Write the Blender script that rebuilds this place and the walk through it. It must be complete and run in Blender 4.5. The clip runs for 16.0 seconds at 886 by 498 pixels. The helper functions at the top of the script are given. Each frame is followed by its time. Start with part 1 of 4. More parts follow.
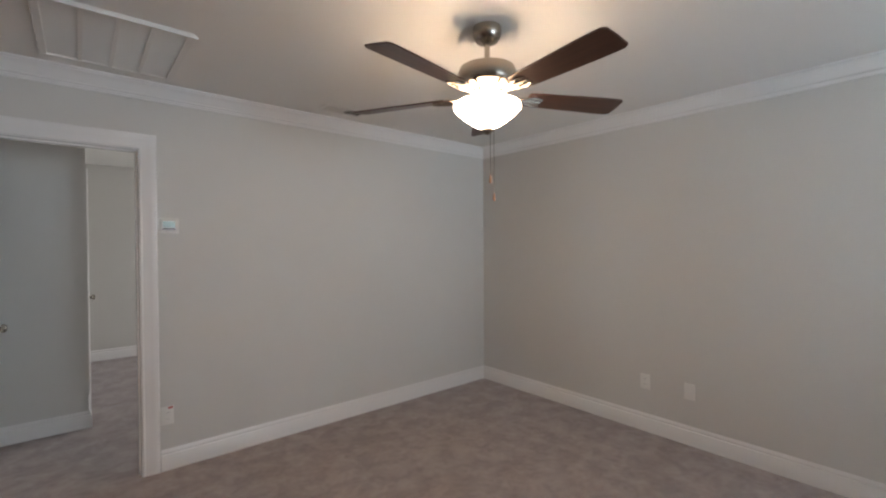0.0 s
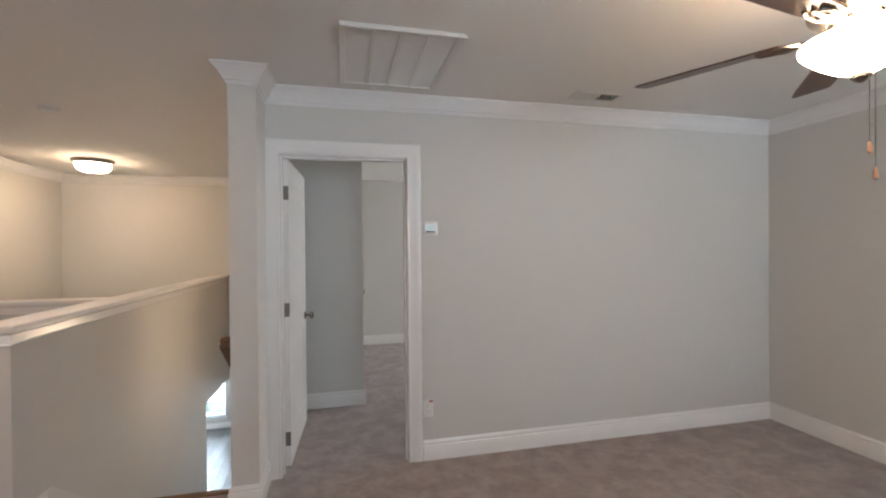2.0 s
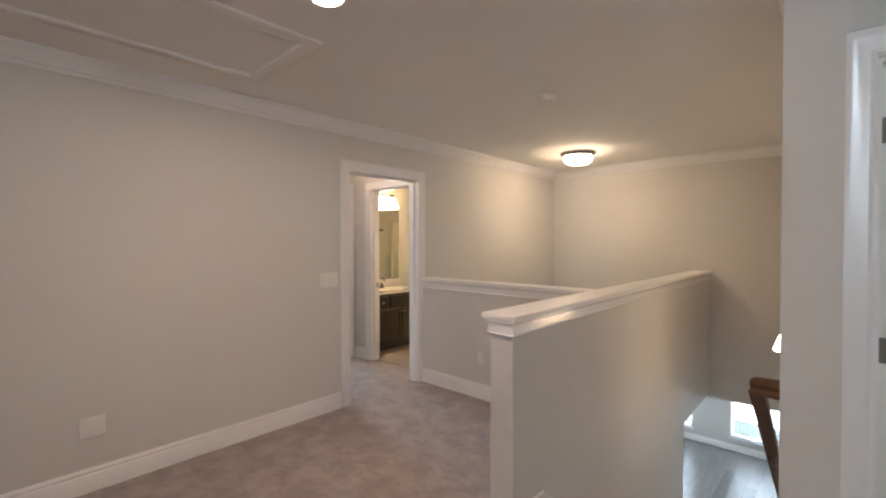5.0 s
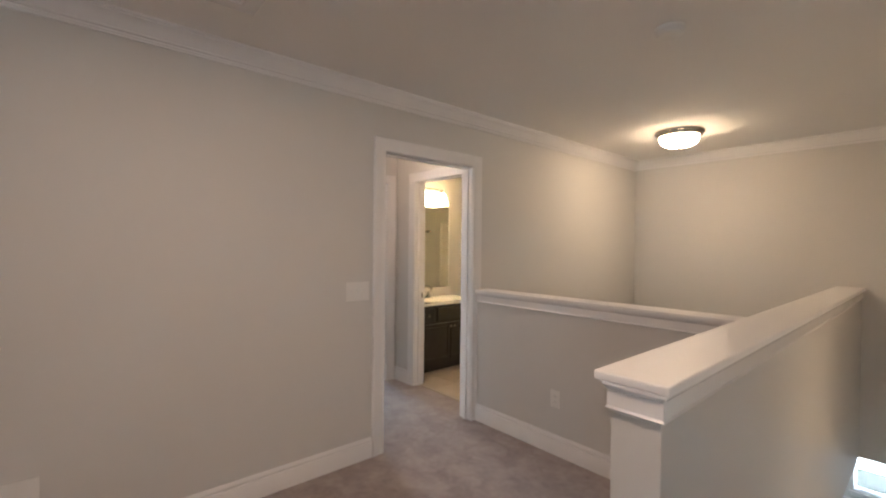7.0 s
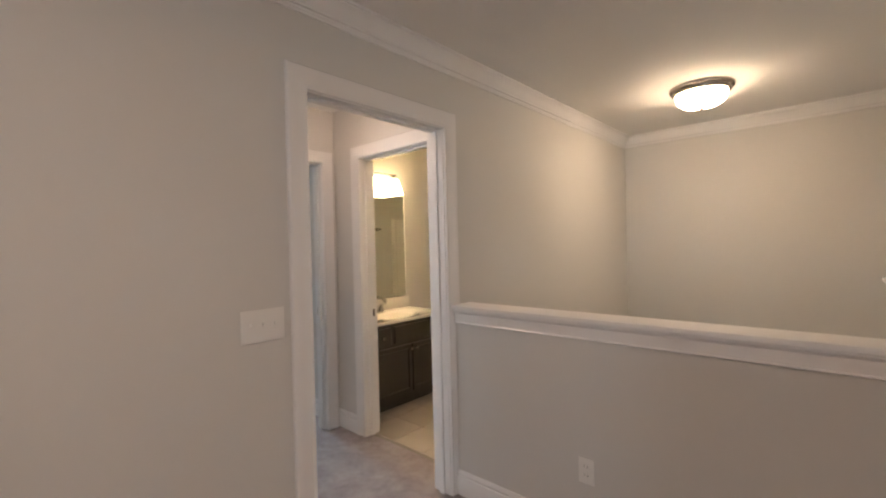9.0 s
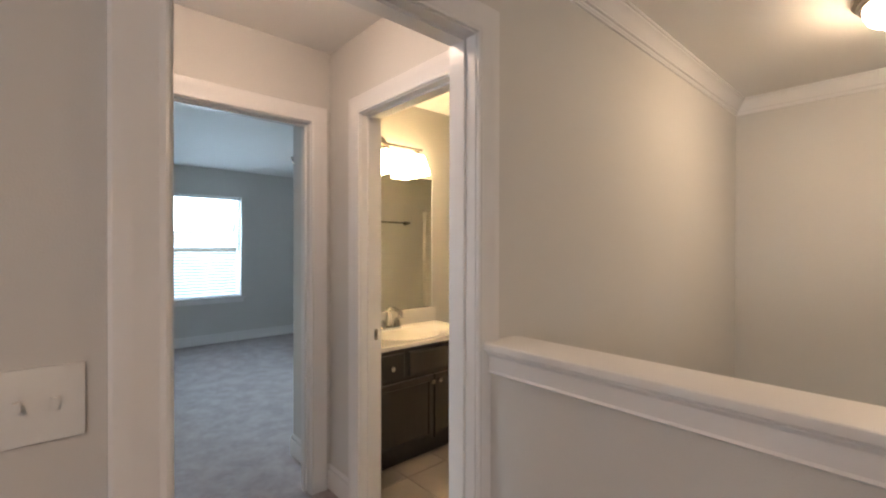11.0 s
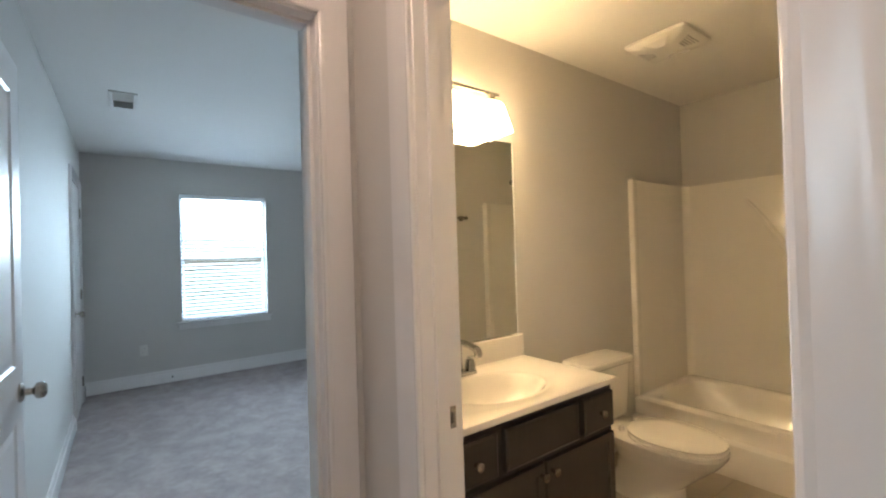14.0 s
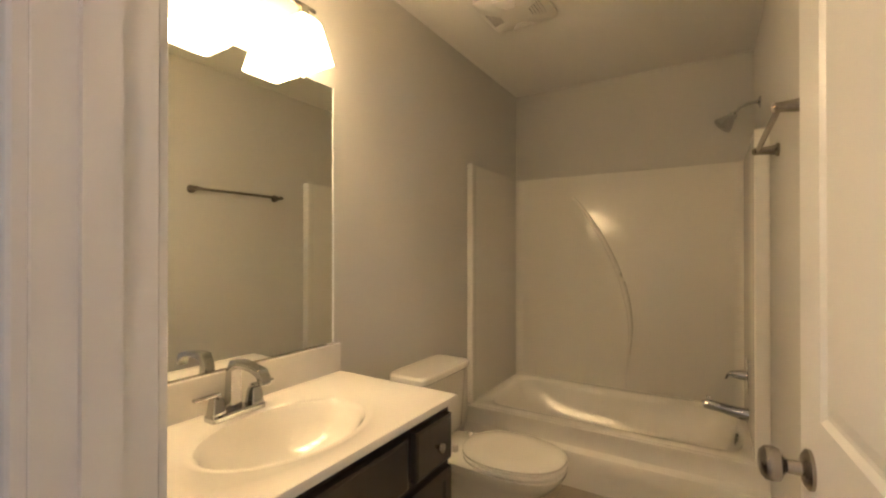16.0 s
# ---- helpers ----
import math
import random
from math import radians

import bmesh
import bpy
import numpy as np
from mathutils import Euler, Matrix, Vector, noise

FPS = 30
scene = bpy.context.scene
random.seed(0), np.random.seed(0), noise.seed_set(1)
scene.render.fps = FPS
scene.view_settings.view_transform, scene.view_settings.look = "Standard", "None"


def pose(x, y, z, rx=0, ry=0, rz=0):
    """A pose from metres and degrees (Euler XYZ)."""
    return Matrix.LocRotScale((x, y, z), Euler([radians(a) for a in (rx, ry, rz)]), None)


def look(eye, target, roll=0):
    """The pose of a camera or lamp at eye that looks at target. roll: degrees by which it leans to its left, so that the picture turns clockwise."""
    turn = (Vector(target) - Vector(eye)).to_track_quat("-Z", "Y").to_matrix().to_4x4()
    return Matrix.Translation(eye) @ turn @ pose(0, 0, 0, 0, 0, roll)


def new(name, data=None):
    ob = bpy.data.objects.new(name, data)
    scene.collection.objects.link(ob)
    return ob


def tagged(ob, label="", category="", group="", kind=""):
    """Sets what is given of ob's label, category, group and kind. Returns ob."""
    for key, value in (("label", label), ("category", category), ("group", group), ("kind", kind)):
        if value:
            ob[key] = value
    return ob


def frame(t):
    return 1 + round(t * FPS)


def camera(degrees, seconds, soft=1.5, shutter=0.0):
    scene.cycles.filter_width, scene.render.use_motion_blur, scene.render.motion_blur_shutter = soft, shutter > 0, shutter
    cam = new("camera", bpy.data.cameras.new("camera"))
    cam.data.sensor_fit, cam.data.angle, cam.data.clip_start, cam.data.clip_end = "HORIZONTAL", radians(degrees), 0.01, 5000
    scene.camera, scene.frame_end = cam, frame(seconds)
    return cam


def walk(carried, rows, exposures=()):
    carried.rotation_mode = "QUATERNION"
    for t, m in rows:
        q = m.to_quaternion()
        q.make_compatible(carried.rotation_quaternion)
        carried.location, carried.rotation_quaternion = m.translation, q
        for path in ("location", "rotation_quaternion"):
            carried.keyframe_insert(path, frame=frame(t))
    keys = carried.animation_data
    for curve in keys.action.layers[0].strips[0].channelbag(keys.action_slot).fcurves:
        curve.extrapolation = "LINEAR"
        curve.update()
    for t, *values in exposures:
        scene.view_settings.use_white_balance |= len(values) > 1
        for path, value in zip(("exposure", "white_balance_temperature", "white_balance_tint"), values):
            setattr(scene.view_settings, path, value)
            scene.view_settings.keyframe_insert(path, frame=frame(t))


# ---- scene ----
cam = camera(91.6, 16.0, soft=2.2)
METRES, EYE, TILT, LEAN, TURN = 5.7, 1.42, 0.0, 0.0, -42.8
PATH = [
    (0, (-0.589, 0.987, 1.449), (0.701, 2.515, 1.423), -0.3),
    (0.5, (-0.61, 1.065, 1.442), (0.501, 2.728, 1.425), -0.4),
    (1, (-0.649, 1.155, 1.448), (0.284, 2.924, 1.44), -0.6),
    (1.5, (-0.668, 1.261, 1.455), (0.037, 3.133, 1.448), -0.5),
    (2, (-0.728, 1.369, 1.447), (-0.273, 3.317, 1.438), -0.5),
    (2.5, (-0.685, 1.518, 1.474), (-0.657, 3.517, 1.43), -0.2),
    (3, (-0.75, 1.671, 1.475), (-1.084, 3.642, 1.424), -0.7),
    (3.5, (-0.84, 1.785, 1.45), (-1.509, 3.669, 1.424), -0.7),
    (3.7, (-0.888, 1.833, 1.439), (-1.652, 3.682, 1.424), -0.7),
    (4, (-0.93, 1.902, 1.443), (-1.849, 3.678, 1.422), -0.2),
    (4.5, (-1.058, 2.083, 1.42), (-2.235, 3.699, 1.399), 0.2),
    (5, (-1.202, 2.211, 1.426), (-2.554, 3.685, 1.393), -0.1),
    (7.3, (-2.045, 2.909, 1.407), (-3.562, 4.212, 1.394), 0.4),
    (7.5, (-2.163, 2.97, 1.393), (-3.666, 4.289, 1.389), -0.4),
    (8, (-2.37, 3.143, 1.393), (-3.832, 4.508, 1.378), -1.1),
    (8.5, (-2.564, 3.309, 1.397), (-3.944, 4.757, 1.38), -1.2),
    (8.7, (-2.644, 3.378, 1.396), (-3.989, 4.858, 1.381), -1.4),
    (10.8, (-3.331, 4.204, 1.364), (-4.762, 5.601, 1.357), 0.0),
    (11, (-3.401, 4.274, 1.365), (-4.891, 5.608, 1.355), 0.1),
    (11.3, (-3.479, 4.357, 1.369), (-5.046, 5.601, 1.355), 0.6),
    (11.5, (-3.557, 4.417, 1.365), (-5.174, 5.594, 1.362), 0.6),
    (11.8, (-3.68, 4.494, 1.38), (-5.361, 5.576, 1.385), 1.1),
    (12, (-3.742, 4.544, 1.371), (-5.473, 5.547, 1.392), 0.9),
    (12.5, (-3.935, 4.618, 1.351), (-5.733, 5.492, 1.388), 1.0),
    (13, (-4.143, 4.675, 1.339), (-5.941, 5.551, 1.355), 0.8),
    (13.5, (-4.312, 4.753, 1.328), (-6.054, 5.737, 1.342), -0.2),
    (14, (-4.427, 4.842, 1.329), (-6.033, 6.034, 1.348), -1.7),
    (14.5, (-4.522, 4.935, 1.341), (-5.969, 6.316, 1.351), -2.1),
    (15, (-4.647, 5.068, 1.294), (-5.904, 6.624, 1.31), -1.4),
    (15.5, (-4.718, 5.197, 1.286), (-5.856, 6.842, 1.283), -1.1),
    (16, (-4.767, 5.286, 1.255), (-5.816, 6.988, 1.264), 0.0),
]
walk(cam, [(t, look(eye, target, roll)) for t, eye, target, roll in PATH],
     [(0.0, -0.05), (1.0, 0.06), (2.0, 0.26), (3.0, 0.24), (5.0, 0.22), (7.5, 0.03), (11.0, 0.04), (12.0, 0.12), (14.0, 0.13), (15.0, 0.0), (16.0, -0.1)])

# ---- world and light ----
world = bpy.data.worlds.new("world")
scene.world = world
world.use_nodes = True
wn = world.node_tree.nodes
sky = wn.new("ShaderNodeTexSky")
sky.sky_type = "NISHITA"
sky.sun_disc = False
sky.sun_elevation, sky.sun_rotation = radians(48), radians(150)
world.node_tree.links.new(sky.outputs[0], wn["Background"].inputs[0])
wn["Background"].inputs[1].default_value = 0.15
sun = new("sun", bpy.data.lights.new("sun", "SUN"))
sun.data.energy, sun.data.angle, sun.data.color = 1.2, radians(10), (1, 0.96, 0.9)
sun.matrix_world = look((0, 0, 0), (0.35, 0.6, -0.75))


def window_light(name, eye, target, width, height, energy, color=(0.72, 0.86, 1.0)):
    """Sky light through a window's opening."""
    lamp = new(name, bpy.data.lights.new(name, "AREA"))
    lamp.data.shape, lamp.data.size, lamp.data.size_y = "RECTANGLE", width, height
    lamp.data.energy, lamp.data.color = energy, color
    lamp.matrix_world = look(eye, target)
    return lamp


DAY_LOFT, DAY_BED, DAY_BED1, DAY_LOW = 94, 540, 36, 620
BOWL, CAN, FLUSH, HALL, VANITY, SCONCE, BEDLAMP = 38, 540, 62, 34, 29, 25, 3
WARM, WARMER, SOFT = (1.0, 0.73, 0.49), (1.0, 0.71, 0.37), (1.0, 0.73, 0.56)

# ---- materials ----


def material(name, color, rough=0.5, metal=0.0, scale=8.0, amount=0.06, bump=0.0, bump_scale=200.0, spec=0.5, coat=0.0, vary=0.0, second=None):
    m = bpy.data.materials.new(name)
    m.use_nodes = True
    nt = m.node_tree
    b = nt.nodes["Principled BSDF"]
    b.inputs["Roughness"].default_value = rough
    b.inputs["Metallic"].default_value = metal
    b.inputs["Specular IOR Level"].default_value = spec
    b.inputs["Coat Weight"].default_value = coat
    co = nt.nodes.new("ShaderNodeTexCoord")
    n1 = nt.nodes.new("ShaderNodeTexNoise")
    n1.inputs["Scale"].default_value, n1.inputs["Detail"].default_value = scale, 5
    nt.links.new(co.outputs["Object"], n1.inputs["Vector"])
    ramp = nt.nodes.new("ShaderNodeMix")
    ramp.data_type = "RGBA"
    lo = tuple(c * (1 - amount) for c in color) if second is None else second
    hi = tuple(min(1, c * (1 + amount)) for c in color)
    ramp.inputs["A"].default_value, ramp.inputs["B"].default_value = (*lo, 1), (*hi, 1)
    nt.links.new(n1.outputs["Fac"], ramp.inputs["Factor"])
    out = ramp.outputs["Result"]
    if vary:
        info = nt.nodes.new("ShaderNodeObjectInfo")
        hsv = nt.nodes.new("ShaderNodeHueSaturation")
        rng = nt.nodes.new("ShaderNodeMapRange")
        rng.inputs["To Min"].default_value, rng.inputs["To Max"].default_value = 1 - vary, 1 + vary
        nt.links.new(info.outputs["Random"], rng.inputs["Value"])
        nt.links.new(rng.outputs["Result"], hsv.inputs["Value"])
        nt.links.new(out, hsv.inputs["Color"])
        out = hsv.outputs["Color"]
    nt.links.new(out, b.inputs["Base Color"])
    if bump:
        n2 = nt.nodes.new("ShaderNodeTexNoise")
        n2.inputs["Scale"].default_value, n2.inputs["Detail"].default_value = bump_scale, 4
        nt.links.new(co.outputs["Object"], n2.inputs["Vector"])
        bp = nt.nodes.new("ShaderNodeBump")
        bp.inputs["Strength"].default_value, bp.inputs["Distance"].default_value = bump, 0.002
        nt.links.new(n2.outputs["Fac"], bp.inputs["Height"])
        nt.links.new(bp.outputs["Normal"], b.inputs["Normal"])
    return m


def glowing(name, color, strength, base=(0.9, 0.88, 0.85)):
    m = material(name, base, 0.25)
    b = m.node_tree.nodes["Principled BSDF"]
    b.inputs["Emission Color"].default_value, b.inputs["Emission Strength"].default_value = (*color, 1), strength
    return m


def carpet(name, dark, light):
    """Cut-pile carpet: brushed patches a hand wide over a fine tuft."""
    m = bpy.data.materials.new(name)
    m.use_nodes = True
    nt = m.node_tree
    b = nt.nodes["Principled BSDF"]
    b.inputs["Roughness"].default_value, b.inputs["Specular IOR Level"].default_value = 0.95, 0.1
    b.inputs["Sheen Weight"].default_value = 0.25
    co = nt.nodes.new("ShaderNodeTexCoord")
    patch, mid, tuft = (nt.nodes.new("ShaderNodeTexNoise") for _ in range(3))
    for n, s, d, w in ((patch, 6.5, 8, 0.3), (mid, 26, 6, 0.5), (tuft, 330, 3, 0)):
        n.inputs["Scale"].default_value, n.inputs["Detail"].default_value, n.inputs["Distortion"].default_value = s, d, w
        nt.links.new(co.outputs["Object"], n.inputs["Vector"])
    r1 = nt.nodes.new("ShaderNodeMapRange")
    r1.inputs["From Min"].default_value, r1.inputs["From Max"].default_value = 0.38, 0.64
    nt.links.new(patch.outputs["Fac"], r1.inputs["Value"])
    add = nt.nodes.new("ShaderNodeMath")
    add.operation = "MULTIPLY_ADD"
    add.inputs[1].default_value = 0.38
    nt.links.new(r1.outputs["Result"], add.inputs[0])
    mix2 = nt.nodes.new("ShaderNodeMath")
    mix2.operation = "MULTIPLY_ADD"
    mix2.inputs[1].default_value = 0.62
    nt.links.new(mid.outputs["Fac"], mix2.inputs[0])
    sc = nt.nodes.new("ShaderNodeMath")
    sc.operation = "MULTIPLY"
    sc.inputs[1].default_value = 0.4
    nt.links.new(tuft.outputs["Fac"], sc.inputs[0])
    nt.links.new(sc.outputs[0], mix2.inputs[2])
    nt.links.new(mix2.outputs[0], add.inputs[2])
    mix = nt.nodes.new("ShaderNodeMix")
    mix.data_type = "RGBA"
    mix.inputs["A"].default_value, mix.inputs["B"].default_value = (*dark, 1), (*light, 1)
    nt.links.new(add.outputs[0], mix.inputs["Factor"])
    nt.links.new(mix.outputs["Result"], b.inputs["Base Color"])
    bp = nt.nodes.new("ShaderNodeBump")
    bp.inputs["Strength"].default_value, bp.inputs["Distance"].default_value = 0.7, 0.006
    nt.links.new(add.outputs[0], bp.inputs["Height"])
    nt.links.new(bp.outputs["Normal"], b.inputs["Normal"])
    return m


def wood(name, dark, light, rough=0.35, axis=1, vary=0.0, stretch=14.0, coat=0.0):
    m = bpy.data.materials.new(name)
    m.use_nodes = True
    nt = m.node_tree
    b = nt.nodes["Principled BSDF"]
    b.inputs["Roughness"].default_value, b.inputs["Coat Weight"].default_value = rough, coat
    co = nt.nodes.new("ShaderNodeTexCoord")
    mp = nt.nodes.new("ShaderNodeMapping")
    s = [stretch * 2] * 3
    s[axis] = 1.6
    mp.inputs["Scale"].default_value = s
    nt.links.new(co.outputs["Object"], mp.inputs["Vector"])
    n = nt.nodes.new("ShaderNodeTexNoise")
    n.inputs["Scale"].default_value, n.inputs["Detail"].default_value, n.inputs["Distortion"].default_value = 1.5, 7, 0.8
    nt.links.new(mp.outputs[0], n.inputs["Vector"])
    mix = nt.nodes.new("ShaderNodeMix")
    mix.data_type = "RGBA"
    mix.inputs["A"].default_value, mix.inputs["B"].default_value = (*dark, 1), (*light, 1)
    nt.links.new(n.outputs["Fac"], mix.inputs["Factor"])
    out = mix.outputs["Result"]
    if vary:
        info = nt.nodes.new("ShaderNodeObjectInfo")
        hsv = nt.nodes.new("ShaderNodeHueSaturation")
        rng = nt.nodes.new("ShaderNodeMapRange")
        rng.inputs["To Min"].default_value, rng.inputs["To Max"].default_value = 1 - vary, 1 + vary
        nt.links.new(info.outputs["Random"], rng.inputs["Value"])
        nt.links.new(rng.outputs["Result"], hsv.inputs["Value"])
        nt.links.new(out, hsv.inputs["Color"])
        out = hsv.outputs["Color"]
    nt.links.new(out, b.inputs["Base Color"])
    bp = nt.nodes.new("ShaderNodeBump")
    bp.inputs["Strength"].default_value, bp.inputs["Distance"].default_value = 0.15, 0.001
    nt.links.new(n.outputs["Fac"], bp.inputs["Height"])
    nt.links.new(bp.outputs["Normal"], b.inputs["Normal"])
    return m


def blind_material():
    m = material("blind_slat_paint", (0.85, 0.86, 0.88), 0.45)
    nt = m.node_tree
    b = nt.nodes["Principled BSDF"]
    tr = nt.nodes.new("ShaderNodeBsdfTranslucent")
    tr.inputs[0].default_value = (0.85, 0.88, 0.92, 1)
    mx = nt.nodes.new("ShaderNodeMixShader")
    mx.inputs[0].default_value = 0.05
    nt.links.new(b.outputs[0], mx.inputs[1])
    nt.links.new(tr.outputs[0], mx.inputs[2])
    nt.links.new(mx.outputs[0], nt.nodes["Material Output"].inputs[0])
    return m


PAINT = material("greige_wall_paint", (0.60, 0.58, 0.55), 0.72, scale=1.3, amount=0.02, bump=0.25, bump_scale=260, spec=0.3)
CEIL = material("ceiling_paint", (0.79, 0.77, 0.74), 0.85, scale=1.1, amount=0.02, bump=0.35, bump_scale=180, spec=0.2)
TRIM = material("white_trim_paint", (0.77, 0.75, 0.735), 0.22, scale=3, amount=0.015, bump=0.03, bump_scale=60)
DOORP = material("white_door_paint", (0.72, 0.705, 0.695), 0.28, scale=3, amount=0.015, bump=0.05, bump_scale=90)
CARPET = carpet("grey_brown_carpet", (0.175, 0.142, 0.136), (0.40, 0.34, 0.33))
NICKEL = material("brushed_nickel", (0.37, 0.335, 0.295), 0.26, 1.0, scale=40, amount=0.05)
CAPS = material("satin_cap_paint", (0.76, 0.745, 0.73), 0.48, scale=3, amount=0.02, bump=0.06, bump_scale=60)
HINGE = material("satin_nickel_hinge", (0.21, 0.185, 0.165), 0.38, 1.0, scale=40, amount=0.06)
CHROME = material("polished_chrome", (0.52, 0.52, 0.53), 0.08, 1.0, scale=20, amount=0.01)
BLADE = wood("dark_walnut_blade", (0.03, 0.012, 0.008), (0.095, 0.036, 0.02), 0.38, 0, coat=0.1)
PLASTIC = material("white_plastic", (0.72, 0.70, 0.665), 0.4, scale=10, amount=0.01)
# near-black: shade of holes put into the colour; also serves dark parts
SLOT = material("hole_shade_and_dark_parts", (0.05, 0.045, 0.04), 0.6)
ESPRESSO = wood("espresso_cabinet", (0.016, 0.012, 0.010), (0.035, 0.026, 0.02), 0.35, 2, coat=0.25)
MARBLE = material("cultured_marble", (0.73, 0.70, 0.66), 0.14, scale=6, amount=0.015, coat=0.5)
PORCELAIN = material("white_porcelain", (0.80, 0.77, 0.72), 0.1, scale=5, amount=0.01, coat=0.4)
FIBRE = material("white_fibreglass", (0.76, 0.73, 0.68), 0.16, scale=4, amount=0.015, bump=0.02, bump_scale=30)
TILE = material("beige_floor_tile", (0.45, 0.39, 0.32), 0.35, scale=7, amount=0.14, vary=0.06, bump=0.08, bump_scale=60)
GROUT = material("tile_grout", (0.30, 0.27, 0.23), 0.9, scale=40, amount=0.1)
OAK = wood("brown_stained_oak", (0.075, 0.038, 0.018), (0.19, 0.10, 0.05), 0.35, 1)
PLANK = wood("grey_vinyl_plank", (0.07, 0.066, 0.062), (0.19, 0.18, 0.17), 0.25, 1, vary=0.35, stretch=9)
MIRROR = material("silvered_mirror", (0.86, 0.88, 0.84), 0.015, 1.0, scale=2, amount=0.002)
GRILLE = material("grille_enamel", (0.74, 0.72, 0.69), 0.5, scale=6, amount=0.02)
SLAT = blind_material()
VINYL = material("white_window_vinyl", (0.82, 0.83, 0.84), 0.4, scale=5, amount=0.01)
GRASS = material("lawn", (0.10, 0.14, 0.06), 0.9, scale=3, amount=0.3, bump=0.5, bump_scale=40)
SCREEN = material("thermostat_display", (0.32, 0.42, 0.38), 0.15, scale=10, amount=0.05)
RED = material("red_label", (0.45, 0.08, 0.07), 0.5)
PULL = wood("pull_chain_wood", (0.35, 0.18, 0.10), (0.5, 0.28, 0.17), 0.4, 2)
G_BOWL = glowing("lit_frosted_bowl", WARM, BOWL)
G_CAN = glowing("lit_can_lens", SOFT, CAN)
G_FLUSH = glowing("lit_frosted_dome", WARM, FLUSH)
G_HALL = glowing("lit_hall_dome", SOFT, HALL)
G_VAN = glowing("lit_frosted_shade", WARMER, VANITY)
G_SCON = glowing("lit_sconce_shade", WARM, SCONCE)
G_BED = glowing("lit_bedroom_dome", SOFT, BEDLAMP)


def glass():
    m = bpy.data.materials.new("window_glass")
    m.use_nodes = True
    b = m.node_tree.nodes["Principled BSDF"]
    b.inputs["Transmission Weight"].default_value, b.inputs["Roughness"].default_value = 1, 0.0
    b.inputs["Base Color"].default_value = (0.95, 0.98, 0.97, 1)
    return m


GLASS = glass()

# ---- mesh tools ----


def finish(name, bm, mat, smooth=False, bevel=0.0, seg=2):
    if bevel:
        bmesh.ops.remove_doubles(bm, verts=bm.verts, dist=1e-5)
        edges = [e for e in bm.edges if len(e.link_faces) == 2 and e.calc_face_angle(0) > 0.6]
        bmesh.ops.bevel(bm, geom=edges, offset=bevel, segments=seg, affect="EDGES", profile=0.6, clamp_overlap=True)
    bmesh.ops.recalc_face_normals(bm, faces=bm.faces)
    me = bpy.data.meshes.new(name)
    bm.to_mesh(me)
    bm.free()
    me.materials.append(mat)
    if smooth:
        for p in me.polygons:
            p.use_smooth = True
        me.set_sharp_from_angle(angle=radians(35))
    return me


def thing(name, label, category, at=(0, 0, 0), rz=0, group="", kind=""):
    ob = new(name)
    ob.empty_display_size = 0.05
    ob.matrix_world = pose(*at, 0, 0, rz)
    return tagged(ob, label, category, group, kind)


def part(name, bm, mat, parent, label="", smooth=False, bevel=0.0, seg=2, at=None):
    ob = new(name, finish(name, bm, mat, smooth, bevel, seg))
    ob.parent = parent
    if at is not None:
        ob.matrix_basis = at
    return tagged(ob, label)


def solid(name, bm, mat, label, category, smooth=False, bevel=0.0, kind="", group=""):
    return tagged(new(name, finish(name, bm, mat, smooth, bevel)), label, category, group, kind)


def box(bm, x0, y0, z0, x1, y1, z1, m=None):
    v = [bm.verts.new((x, y, z)) for z in (z0, z1) for x, y in ((x0, y0), (x1, y0), (x1, y1), (x0, y1))]
    if m is not None:
        for q in v:
            q.co = m @ q.co
    for f in ((3, 2, 1, 0), (4, 5, 6, 7), (0, 1, 5, 4), (1, 2, 6, 5), (2, 3, 7, 6), (3, 0, 4, 7)):
        bm.faces.new([v[i] for i in f])
    return v


def boxes(*rows):
    bm = bmesh.new()
    for r in rows:
        box(bm, *r)
    return bm


def rings(rows, n=32, sx=1.0, sy=1.0, m=None, power=2.0, close=(True, True), bm=None):
    """A turned body: rows of (radius, z), rings of a superellipse."""
    bm = bm or bmesh.new()
    loops = []
    for r, z in rows:
        loop = []
        for k in range(n):
            a = 2 * math.pi * k / n
            c, s = math.cos(a), math.sin(a)
            p = 2 / power
            v = Vector((r * sx * math.copysign(abs(c) ** p, c), r * sy * math.copysign(abs(s) ** p, s), z))
            loop.append(bm.verts.new(m @ v if m is not None else v))
        loops.append(loop)
    for a, b in zip(loops, loops[1:]):
        for k in range(n):
            bm.faces.new((a[k], a[(k + 1) % n], b[(k + 1) % n], b[k]))
    if close[0]:
        bm.faces.new(loops[0][::-1])
    if close[1]:
        bm.faces.new(loops[-1])
    return bm


def tube(points, r, n=10, bm=None, flat=1.0):
    """A round bar along a polyline."""
    bm = bm or bmesh.new()
    pts = [Vector(p) for p in points]
    loops = []
    for i, p in enumerate(pts):
        d = (pts[min(i + 1, len(pts) - 1)] - pts[max(i - 1, 0)]).normalized()
        up = Vector((0, 0, 1)) if abs(d.z) < 0.95 else Vector((0, 1, 0))
        s = d.cross(up).normalized()
        u = s.cross(d)
        rr = r[i] if isinstance(r, (list, tuple)) else r
        loops.append([bm.verts.new(p + rr * (math.cos(2 * math.pi * k / n) * s + flat * math.sin(2 * math.pi * k / n) * u)) for k in range(n)])
    for a, b in zip(loops, loops[1:]):
        for k in range(n):
            bm.faces.new((a[k], a[(k + 1) % n], b[(k + 1) % n], b[k]))
    bm.faces.new(loops[0][::-1])
    bm.faces.new(loops[-1])
    return bm


